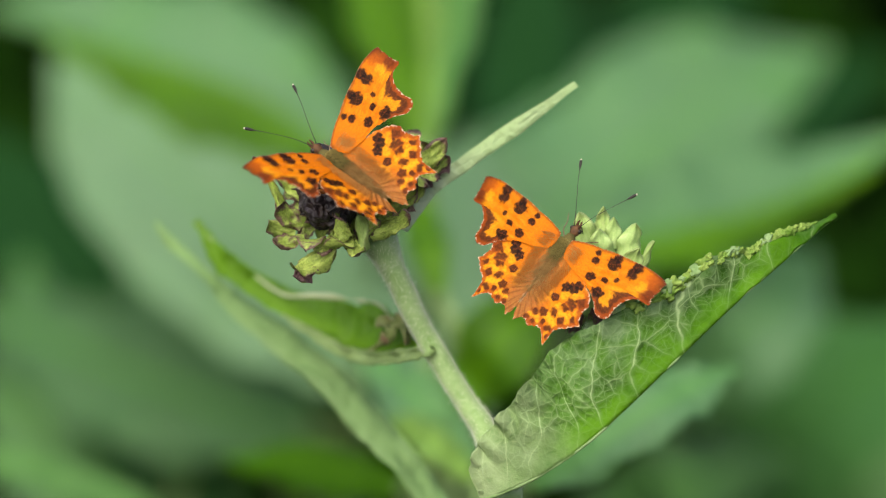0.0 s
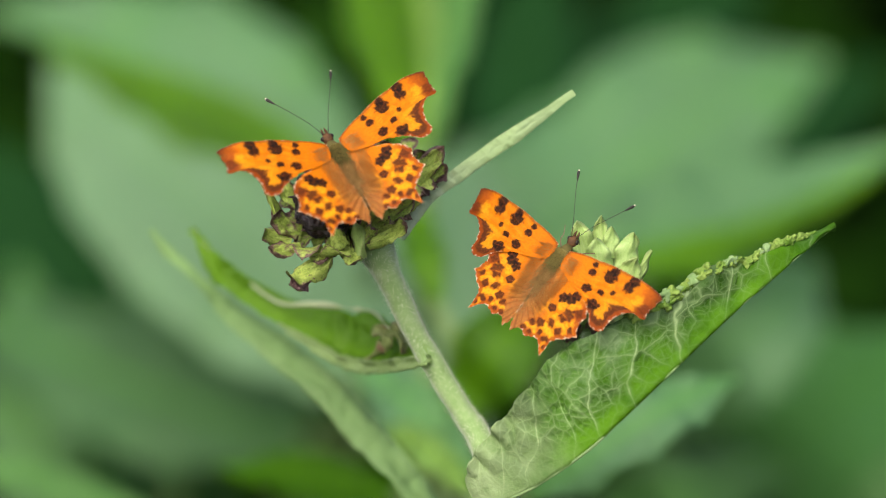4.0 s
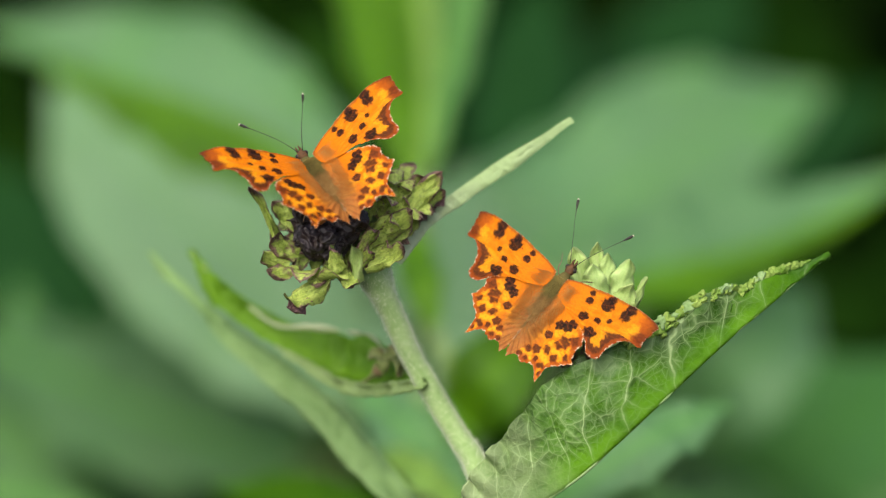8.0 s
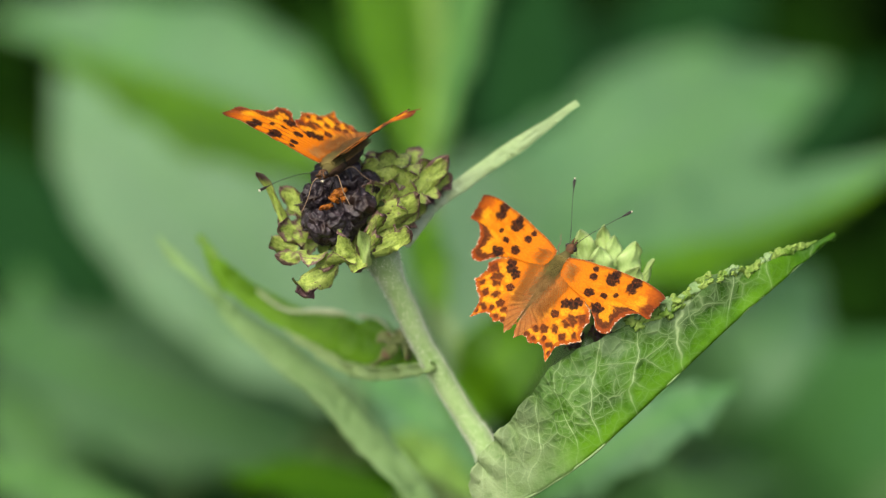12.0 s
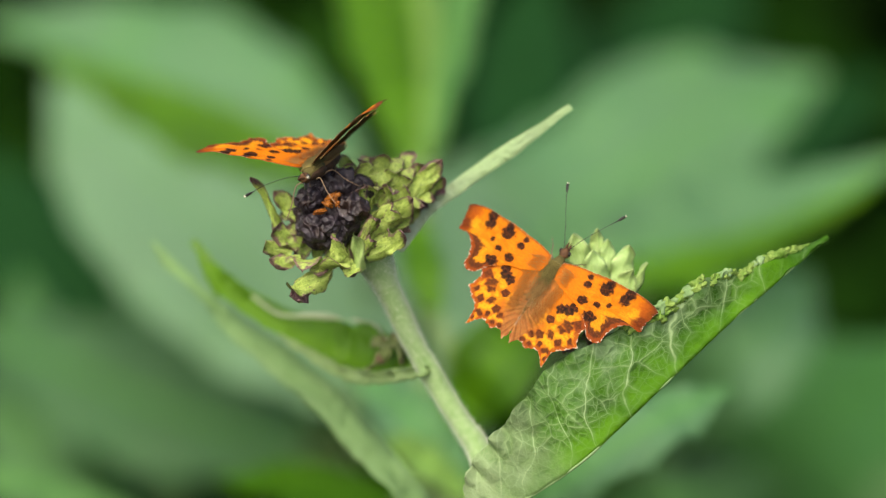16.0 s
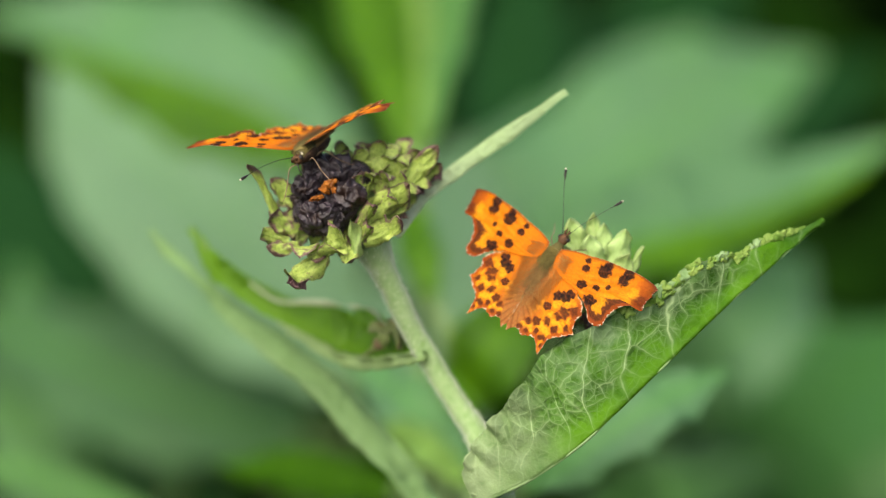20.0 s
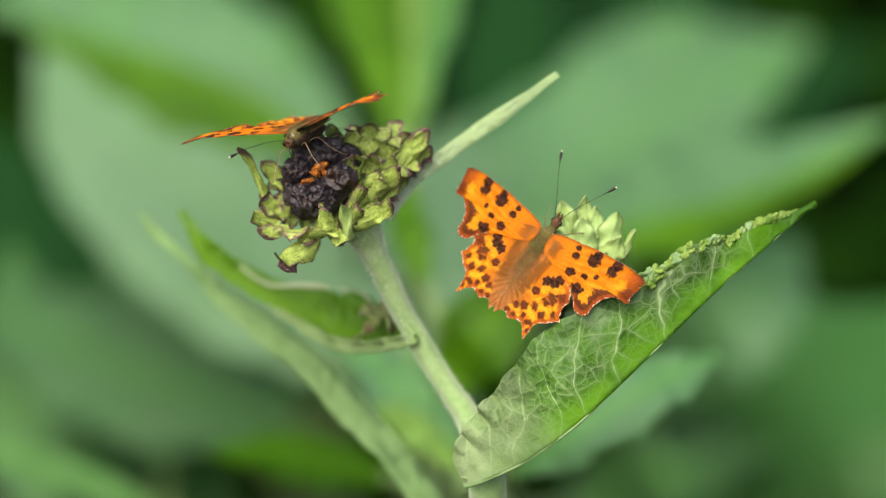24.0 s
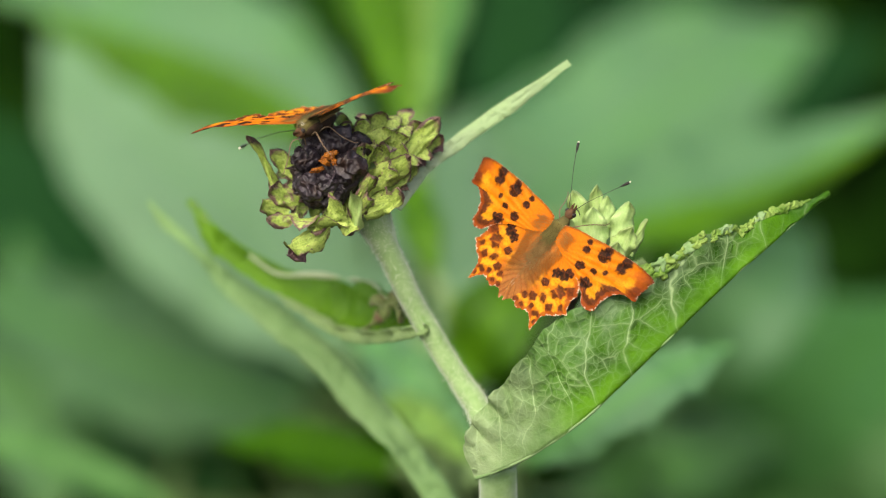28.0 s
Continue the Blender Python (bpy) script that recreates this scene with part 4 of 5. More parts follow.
    far_leaf(pl, at(0.1), LEAF_GREEN, [(790, 560, 0.14), (780, 520, 0.14), (768, 470, 0.14), (756, 420, 0.15), (745, 370, 0.15)],
             (4, 30, 42, 34, 3), (4, 26, 38, 30, 3), (-0.9, -0.1, 0.2), (0.9, 0.1, 0.2), (0.1, 0.1), 0.002, 11)
    far_leaf(pl, at(0.15), LEAF_GREEN, [(810, 780, 0.13), (845, 720, 0.13), (885, 655, 0.12), (925, 600, 0.12), (980, 530, 0.13)],
             (6, 60, 84, 66, 3), (6, 56, 84, 66, 3), (-0.7, 0.7, 0.2), (0.7, -0.7, 0.2), (0.1, 0.1), 0.002, 12)
    far_leaf(pl, at(0.15), LEAF_SKY, [(820, 780, 0.25), (810, 660, 0.255), (800, 540, 0.26), (810, 420, 0.27), (830, 280, 0.29)],
             (40, 170, 200, 170, 6), (30, 130, 160, 150, 6), (-0.95, 0.0, 0.1), (0.95, 0.0, 0.1), (0.1, 0.1), 0.004, 13)
    far_leaf(pl, at(0.2), LEAF_PALE, [(860, 860, 0.12), (800, 800, 0.12), (740, 740, 0.12), (690, 690, 0.13), (640, 650, 0.14)],
             (10, 50, 60, 44, 3), (10, 50, 60, 44, 3), (-0.6, -0.7, 0.2), (0.6, 0.7, 0.1), (0.1, 0.1), 0.003, 14)
    far_leaf(pl, at(0.2), LEAF_LIME, [(850, 900, 0.10), (810, 850, 0.10), (770, 820, 0.10), (730, 790, 0.11), (690, 780, 0.12)],
             (6, 26, 32, 24, 3), (6, 24, 30, 24, 3), (-0.4, -0.8, 0.2), (0.4, 0.8, 0.1), (0.1, 0.1), 0.002, 15)
    settle(pl)
    # the plant to the other side
    pl, at = plant_at(1180, 0.40, 800, "broad-leaved green plant out of focus")
    far_leaf(pl, at(0.0), LEAF_PALE, [(900, 520, 0.34), (1040, 380, 0.35), (1180, 270, 0.355), (1320, 190, 0.36), (1480, 135, 0.37)],
             (30, 130, 185, 215, 165, 6), (30, 130, 170, 170, 110, 6), (-0.5, 0.85, 0.0), (0.5, -0.85, 0.2), (0.1, 0.1), 0.005, 16, "broad pale leaf")
    far_leaf(pl, at(0.02), LEAF_PALE, [(1000, 500, 0.225), (1130, 462, 0.225), (1280, 436, 0.23), (1420, 390, 0.235), (1640, 280, 0.24)],
             (20, 110, 150, 150, 100, 6), (4, 10, 10, 10, 6, 2), (-0.2, 0.85, 0.1), (0.2, -0.8, 0.5), (0.1, 0.2), 0.004, 17)
    far_leaf(pl, at(0.03), LEAF_GREEN, [(1090, 490, 0.20), (1190, 470, 0.20), (1300, 444, 0.205), (1420, 400, 0.21), (1600, 310, 0.215)],
             (4, 20, 24, 18, 8, 2), (10, 56, 66, 46, 30, 4), (-0.2, 0.9, 0.2), (0.2, -0.9, 0.2), (0.1, 0.1), 0.003, 18)
    far_leaf(pl, at(0.05), LEAF_PALE, [(1120, 760, 0.30), (1220, 700, 0.27), (1310, 630, 0.25), (1390, 560, 0.25), (1450, 480, 0.26)],
             (20, 90, 120, 110, 4), (20, 90, 120, 100, 4), (-0.65, 0.7, 0.1), (0.65, -0.7, 0.2), (0.1, 0.1), 0.005, 19)
    far_leaf(pl, at(0.08), LEAF_PALE, [(940, 900, 0.10), (1040, 840, 0.085), (1130, 780, 0.08), (1220, 730, 0.08), (1315, 690, 0.085)],
             (10, 50, 66, 56, 4), (10, 54, 70, 60, 4), (-0.5, 0.8, -0.1), (0.5, -0.8, 0.3), (0.1, 0.1), 0.003, 20, "pale wavy-edged leaf")
    far_leaf(pl, at(0.1), LEAF_DARK, [(1200, 960, 0.34), (1320, 880, 0.32), (1430, 790, 0.30), (1540, 700, 0.30), (1680, 600, 0.32)],
             (20, 110, 150, 140, 6), (20, 110, 150, 140, 6), (-0.6, 0.75, 0.1), (0.6, -0.75, 0.2), (0.1, 0.1), 0.006, 21)
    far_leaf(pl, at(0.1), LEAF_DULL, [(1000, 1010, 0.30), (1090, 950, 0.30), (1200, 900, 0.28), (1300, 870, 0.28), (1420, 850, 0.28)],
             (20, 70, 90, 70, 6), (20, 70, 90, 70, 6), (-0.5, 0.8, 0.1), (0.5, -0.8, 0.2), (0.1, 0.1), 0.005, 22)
    far_leaf(pl, at(0.0), LEAF_PALE, [(850, 580, 0.46), (880, 480, 0.44), (920, 390, 0.42), (960, 300, 0.42), (1000, 215, 0.44)],
             (40, 120, 140, 110, 6), (40, 120, 140, 110, 6), (-0.9, 0.2, 0.0), (0.9, -0.2, 0.2), (0.1, 0.1), 0.005, 23)
    far_leaf(pl, at(0.12), LEAF_MID, [(1300, 1060, 0.44), (1420, 960, 0.42), (1520, 880, 0.40), (1620, 800, 0.40), (1740, 720, 0.42)],
             (20, 110, 150, 130, 6), (20, 110, 150, 130, 6), (-0.6, 0.75, 0.1), (0.6, -0.75, 0.2), (0.1, 0.1), 0.006, 24)
    # three leaves that fill the gaps, deep shade painted into their colour
    far_leaf(pl, at(0.0), LEAF_SHADE, [(1180, 420, 0.45), (1300, 330, 0.45), (1410, 250, 0.46), (1500, 190, 0.47), (1600, 130, 0.48)],
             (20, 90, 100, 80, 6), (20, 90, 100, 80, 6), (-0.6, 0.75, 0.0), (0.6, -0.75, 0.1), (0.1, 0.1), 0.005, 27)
    far_leaf(pl, at(0.0), LEAF_SHADE, [(1060, 330, 0.53), (1120, 220, 0.53), (1190, 110, 0.54), (1260, 10, 0.55), (1340, -90, 0.56)],
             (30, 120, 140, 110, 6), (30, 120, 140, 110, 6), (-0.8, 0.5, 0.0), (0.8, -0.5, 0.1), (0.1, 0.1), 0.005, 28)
    far_leaf(pl, at(0.0), LEAF_SHADE, [(900, 420, 0.50), (925, 290, 0.50), (945, 160, 0.51), (960, 40, 0.52), (980, -80, 0.53)],
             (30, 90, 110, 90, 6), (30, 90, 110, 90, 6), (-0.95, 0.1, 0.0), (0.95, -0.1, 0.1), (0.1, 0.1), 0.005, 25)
    settle(pl)


build_background()


def build_thicket():
    """The dense growth further back and around, too far off to tell its leaves apart."""
    rnd = random.Random(12)
    verts, faces = [], []
    spots = []
    for k in range(2600):
        a, side = rnd.uniform(0.95, 3.4), rnd.uniform(-1.6, 1.6)
        spots.append(Vector((side, a - 0.05, rnd.uniform(0.05, min(1.05, 0.4825 + 0.3375 * a)))))
    for k in range(460):
        # tufts all round, lower where the camera stands, thinning out with distance
        w, r = rnd.uniform(0, 2 * math.pi), 1.3 + 5.5 * rnd.random() ** 1.6
        x, y = r * math.sin(w), r * math.cos(w)
        if abs(x) < 1.7 and -1.9 < y < 3.3:
            continue
        tall = rnd.uniform(0.25, 1.0) * (0.6 if y < 0.5 else 1.0)
        for i in range(14):
            spots.append(Vector((x + rnd.gauss(0, 0.16), y + rnd.gauss(0, 0.16), 0.04 + tall * rnd.random())))
    for c in spots:
        d = Vector((rnd.uniform(-1, 1), rnd.uniform(-1, 1), rnd.uniform(-0.5, 0.4))).normalized()
        s = d.cross(Vector((0, 0, 1))).normalized()
        size, wd = rnd.uniform(0.08, 0.2), rnd.uniform(0.025, 0.06)
        n = len(verts)
        up = s.cross(d)
        verts += [c, c + d * size * 0.3 + s * wd * 0.8 + up * 0.01, c + d * size * 0.65 + s * wd + up * 0.012, c + d * size - up * 0.02,
                  c + d * size * 0.65 - s * wd + up * 0.012, c + d * size * 0.3 - s * wd * 0.8 + up * 0.01, c + d * size * 0.5 - up * 0.008]
        faces += [(n, n + 1, n + 6), (n + 1, n + 2, n + 6), (n + 2, n + 3, n + 6), (n + 3, n + 4, n + 6), (n + 4, n + 5, n + 6), (n + 5, n, n + 6)]
    tagged(place("thicket", mesh_of("thicket", verts, faces), FAR_LEAF, None), "dense undergrowth far behind, coloured near black for shade", "undergrowth", kind="stuff")


build_thicket()


# ---- butterflies ----
MM = 0.001


def outline(keys, steps):
    """A closed curve round the wing: arcs between the corners that bulge by the given share; returns points."""
    pts = []
    for k, (x, y, bulge) in enumerate(keys):
        nx, ny, _ = keys[(k + 1) % len(keys)]
        dx, dy = nx - x, ny - y
        for i in range(steps):
            t = i / steps
            h = 4 * bulge * t * (1 - t)
            pts.append((x + dx * t + dy * h, y + dy * t - dx * h))
    return np.array(pts)


# corners with the bulge of the arc that leaves each; clockwise from the hinge, x outwards, y forwards, in mm
FORE = [(0, 1.0, -0.04), (6.5, 2.0, -0.03), (14.0, 2.4, -0.04), (20.0, 2.0, -0.10), (21.9, 1.1, 0.06), (21.1, -1.3, 0.08), (20.8, -4.0, -0.20), (19.4, -4.1, 0.12),
        (16.3, -5.5, 0.08), (15.2, -7.6, 0.06), (14.8, -9.8, -0.18), (13.0, -10.8, -0.14), (11.2, -9.8, 0.06), (8.6, -7.0, 0.06), (3.8, -4.8, 0.0), (0.2, -3.0, -0.1)]
HIND = [(0, 0.8, -0.06), (5.0, -0.3, -0.06), (8.2, -1.4, -0.12), (10.6, -3.6, 0.12), (10.5, -5.2, 0.10), (11.8, -7.2, 0.10), (10.4, -8.9, 0.05), (8.8, -10.5, 0.10), (8.9, -12.2, 0.05),
        (9.1, -14.0, -0.08), (8.2, -13.4, 0.08), (6.4, -12.1, 0.10), (4.4, -13.4, 0.18), (2.6, -12.8, 0.10), (1.6, -14.3, -0.05), (0.3, -11.5, 0.0), (-0.2, -5.0, 0.0)]
FORE_SPOTS = [(6.4, 0.9, 0.62, 0.75), (6.6, -0.7, 0.78, 0.72), (10.5, 0.2, 1.45, 1.35), (10.9, 1.5, 0.9, 0.9), (10.3, -3.6, 0.75, 0.62), (12.6, -2.6, 0.5, 0.6), (7.2, -4.1, 1.05, 0.95),
              (10.1, -6.5, 1.4, 1.05), (15.0, 0.0, 1.15, 1.25), (15.4, 1.5, 1.2, 1.0)]
HIND_SPOTS = [(6.0, -2.9, 1.1, 0.95), (4.8, -3.5, 0.85, 0.9), (4.6, -6.1, 0.8, 0.75), (6.5, -1.8, 0.9, 0.7)]
HIND_ROWS = [(9.4, -3.8, 1.0), (8.0, -5.2, 0.9), (7.5, -6.3, 0.6), (10.1, -7.2, 0.55), (8.6, -8.6, 0.7), (6.4, -8.4, 0.75), (4.9, -9.4, 0.62), (3.6, -10.4, 0.5), (7.6, -11.2, 0.72),
             (6.0, -10.9, 0.55), (8.4, -12.4, 0.45), (4.6, -12.1, 0.5), (3.0, -12.2, 0.5)]
HIND_PALE = [(9.6, -5.7, 0.7), (8.3, -7.3, 0.8), (7.2, -9.4, 0.75), (5.8, -9.8, 0.6), (8.2, -10.0, 0.55), (5.3, -11.6, 0.65), (4.2, -11.0, 0.6), (3.2, -11.4, 0.5), (6.3, -7.0, 0.8), (5.6, -4.9, 0.7)]
ORANGE, AMBER, RUST = np.array((0.70, 0.185, 0.003)), np.array((0.88, 0.36, 0.012)), np.array((0.30, 0.055, 0.005))
BROWN, BLACK, CREAM, TAWNY = np.array((0.055, 0.013, 0.005)), np.array((0.008, 0.003, 0.002)), np.array((0.82, 0.68, 0.48)), np.array((0.30, 0.128, 0.040))


def blend(col, other, f):
    return col * (1 - f[..., None]) + other * f[..., None]


def ramp(x, lo, hi):
    t = np.clip((x - lo) / (hi - lo), 0, 1)
    return t * t * (3 - 2 * t)


def fuzz(x, y, s, seed):
    flat = [noise.noise(Vector((a * s, b * s, seed))) for a, b in zip(x.ravel(), y.ravel())]
    return np.array(flat).reshape(x.shape)


def wing_mesh(name, keys, spots, centre, size, side, hind):
    """A wing as a closed thin sheet, in rings round its middle; the colours of its scales are stored at the vertices."""
    ring, rings = outline(keys, 26), 40
    n = len(ring)
    # the rim is frayed, most of all along the outer margin
    fray = np.array([noise.noise(Vector((a * 1.9, b * 1.9, 3.0))) + 0.6 * noise.noise(Vector((a * 5, b * 5, 8.0))) for a, b in ring])
    way = ring - np.array(centre)
    ring = ring + way / np.linalg.norm(way, axis=1)[:, None] * (fray * np.where(ring[:, 1] < -0.5, 0.24, 0.06))[:, None]
    rho = np.linspace(0, 1, rings + 1)[1:]
    cx, cy = centre
    x = cx + rho[:, None] * (ring[None, :, 0] - cx)
    y = cy + rho[:, None] * (ring[None, :, 1] - cy)
    edge = (1 - rho)[:, None] * np.hypot(ring[:, 0] - cx, ring[:, 1] - cy)[None, :]
    f1, f2, f3 = fuzz(x, y, 0.55, 1.0), fuzz(x, y, 1.6, 4.0), fuzz(x, y, 0.25, 7.0)
    reach = np.hypot(x, y)
    if hind:
        outer = ramp(x * 0.75 - y * 0.9, 5.0, 9.5) * ramp(-y + x * 1.1, 3.0, 8.0) * ramp(x + f2, 2.2, 4.4)
    else:
        outer = ramp(x * 0.9 - y * 0.55, 11.0, 14.0) * ramp(-y, 0.0, 2.5)
    ang = np.arctan2(y + (6.5 if hind else 4.0), x + 2.0)
    cells = ang * (4.4 if hind else 8.0) + (0.3 if hind else 0.0)
    fan = cells % 1.0
    odd = np.sin(np.floor(cells) * 12.9) * 0.5
    scallop = np.abs(fan - 0.5) * 2
    col = np.broadcast_to(ORANGE, (*x.shape, 3)).copy()
    col = blend(col, AMBER, ramp(f1 + 0.3, 0.2, 0.6) * ramp(reach, 4, 9) * (1 - scallop * 0.6) * (0.75 if hind else 0.40))
    col = blend(col, AMBER, outer * ramp(edge, 1.6, 2.4) * (1 - ramp(edge, 3.6, 5.0)) * (0.85 if hind else 0.55))
    if hind:
        col = blend(col, TAWNY, (1 - ramp(x + 0.30 * y + f2 * 0.8, -1.6, 3.4)) * 0.85)
        streak = fuzz(ang * 14, reach * 0.12, 1.4, 2.0)
        col = blend(col, BROWN, (1 - ramp(x + 0.15 * y, 0.0, 4.5)) * ramp(streak, 0.0, 0.35) * 0.45)
        # a pale row between two rows of dark spots
        for sx, sy, r in HIND_PALE:
            col = blend(col, AMBER, (1 - ramp(np.hypot(x - sx, y - sy) / r + f2 * 0.3, 0.6, 1.3)) * 0.95)
        for sx, sy, r in HIND_ROWS:
            d = np.hypot(x - sx, (y - sy) * 1.1) / (r * 1.22) + f2 * 0.55 + f1 * 0.5
            col = blend(col, RUST, (1 - ramp(d, 0.9, 1.5)) * 0.6)
            col = blend(col, BROWN, (1 - ramp(d, 0.7, 1.1)) * 0.9)
        col = blend(col, BROWN, (1 - ramp(np.hypot((x - 9.4) / 1.5, (y + 0.6) / 1.2) + f2 * 0.4, 0.6, 1.2)) * 0.8)
        col = blend(col, RUST, outer * (1 - ramp(edge + f2 * 0.3, 0.6, 1.1)) * 0.8)
    else:
        col = blend(col, RUST, (1 - ramp(reach, 1.0, 4.5)) * 0.3)
        col = blend(col, BROWN, outer * (1 - ramp(edge + f2 * 0.9 + scallop * 0.7, 2.3, 3.6)) * 0.95)
        col = blend(col, RUST, outer * (1 - ramp(edge + f2 * 0.3, 0.7, 1.2)) * 0.85)
        col = blend(col, RUST, ramp(x + f2 * 0.6, 17.2, 19.2) * 0.8)
        col = blend(col, BROWN, ramp(x + f2 * 0.8 + 0.3 * y, 19.4, 21.4) * 0.6)
        col = blend(col, BROWN, ramp(y, -1.0, 0.6) * (1 - ramp(edge, 0.3, 0.9)) * 0.55)
        col = blend(col, BROWN, (1 - ramp(np.hypot((x - 20.3) / 2.0, (y + 2.6) / 1.5) + f2 * 0.5, 0.5, 1.1)) * 0.6)
        col = blend(col, AMBER, (1 - ramp(np.hypot((x - 17.9) / 1.2, (y + 1.6) / 1.5) + f2 * 0.5, 0.5, 1.1)) * 0.6)
    for sx, sy, rx, ry in spots:
        d = np.hypot((x - sx) / rx, (y - sy) / ry) + f2 * 0.40
        col = blend(col, BLACK if not hind or sx < 7.2 and sy > -6 else BROWN, (1 - ramp(d, 0.85, 1.25)) * 0.97)
    f4 = fuzz(x, y, 2.6, 11.0)
    col = blend(col, RUST, ramp(f4, 0.05, 0.5) * 0.30)
    # veins fan out from the hinge
    vein = np.abs(fan - 0.5)
    col = blend(col, RUST, (1 - ramp(vein * reach, 0.12, 0.42)) * ramp(reach, 4, 9) * 0.38)
    col = blend(col, CREAM, (1 - ramp(edge + 0.20 * f4, 0.10, 0.30)) * ramp(f2 + f4, -0.15, 0.40) * (outer if not hind else np.maximum(outer, 0.3)))
    if not hind:
        col = blend(col, CREAM, (1 - ramp(edge, 0.05, 0.20)) * ramp(y, -1.0, 0.4) * 0.45 * ramp(f4, -0.2, 0.3))
    under = blend(np.broadcast_to(np.array((0.028, 0.014, 0.007)), col.shape).copy(), np.array((0.085, 0.040, 0.016)), ramp(f2 + f1, -0.2, 0.5))
    if not hind:
        under = blend(under, np.array((0.30, 0.11, 0.02)), (1 - ramp(edge, 2.0, 5.0)) * 0.15 + 0.1)
    # camber, ripples between the veins, and a drooping tip
    z = 0.9 * np.sin(np.clip(reach / 24, 0, 1) * math.pi) * 0.6 + 0.10 * np.cos(vein * 6.28) * ramp(reach, 3, 10) + 0.22 * f3 * ramp(reach, 4, 12)
    z -= 0.02 * np.clip(reach - 15, 0, 9) ** 2
    k = size * MM
    verts, cols = [], []
    for sign, c in ((0.05, col), (-0.05, under)):
        zm = (cx * 0 + float(z[0].mean()) + sign)
        verts.append((side * cx * k, cy * k, zm * k))
        cols.append((*c[0].mean(axis=0), 1))
        p = np.stack([side * x, y, z + sign * np.clip(edge * 2 + 0.4, 0.4, 1)], -1) * k
        verts += [tuple(v) for v in p.reshape(-1, 3)]
        cols += [(*v, 1) for v in c.reshape(-1, 3)]
    half = 1 + rings * n
    faces = []
    for base, flip in ((0, side > 0), (half, side < 0)):
        fs = []
        for j in range(n):
            j2 = (j + 1) % n
            fs.append((base, base + 1 + j, base + 1 + j2))
            for i in range(rings - 1):
                a, b = base + 1 + i * n + j, base + 1 + i * n + j2
                fs.append((a, a + n, b + n, b))
        faces += [f[::-1] for f in fs] if flip else fs
    last = 1 + (rings - 1) * n
    for j in range(n):
        a, b = last + j, last + (j + 1) % n
        q = (a, b, b + half, a + half)
        faces.append(q if side < 0 else q[::-1])
    me = mesh_of(name, verts, faces)
    layer = me.color_attributes.new("scales", "FLOAT_COLOR", "POINT")
    layer.data.foreach_set("color", np.array(cols, float).ravel())
    me.materials.append(WING_TOP)
    return me


FORE_SIZE, HIND_SIZE = 1.06, 1.2


def wing_fur(side, hind):
    """Long hair that lies over the root of a wing."""
    def spread(r):
        if hind:
            y = r.uniform(-10.0, 0.5)
            p = Vector((side * r.uniform(1.2, 3.4), y, 0.75))
            d = Vector((side * r.uniform(0.35, 0.9), -r.uniform(0.5, 1.0), 0.05 + r.uniform(-0.05, 0.08)))
        else:
            p = Vector((side * r.uniform(0.2, 2.2), r.uniform(-3.2, 0.2), 0.4))
            d = Vector((side * 1.0, r.uniform(-0.9, 0.1), 0.06))
        return p, d.normalized(), r.uniform(1.4, 3.4)
    return hairs(spread, 420 if hind else 160, 7 + side + 3 * hind, 0.02)
FORE_HINGE, HIND_HINGE = (1.6, 3.2, 1.7), (1.4, 0.2, 1.5)


def blob(sections, sides=18, lump=0.0, freq=1.5):
    """A body along y from rings (y, half width, half height, z), rounded at both ends, in mm."""
    verts, faces = [], []
    for y, w, h, z in sections:
        for k in range(sides):
            a = 2 * math.pi * k / sides
            p = Vector((w * math.cos(a), y, z + h * math.sin(a)))
            p += Vector((math.cos(a), 0, math.sin(a))) * lump * noise.noise(p * freq)
            verts.append(p * MM)
    n = len(sections)
    for i in range(n - 1):
        for k in range(sides):
            a, b = i * sides + k, i * sides + (k + 1) % sides
            faces.append((a, a + sides, b + sides, b))
    faces.append(tuple(range(sides)))
    faces.append(tuple(reversed(range((n - 1) * sides, n * sides))))
    return verts, faces


def hairs(spread, count, seed, wide=0.06):
    """Short fur: thin spikes; spread() gives a root and a direction in mm."""
    rnd = random.Random(seed)
    verts, faces = [], []
    for k in range(count):
        p, d, length = spread(rnd)
        s = d.orthogonal().normalized() * wide
        q = d.cross(s).normalized() * wide
        n = len(verts)
        verts += [(p + s) * MM, (p - s * 0.5 + q) * MM, (p - s * 0.5 - q) * MM, (p + d * length) * MM]
        faces += [(n, n + 1, n + 3), (n + 1, n + 2, n + 3), (n + 2, n, n + 3)]
    return mesh_of("fur", verts, faces)


def limb(points, radii, rings=14, sides=7):
    return mesh_of("limb", *tube([Vector(p) * MM for p in points], [r * MM for r in radii], rings, sides))


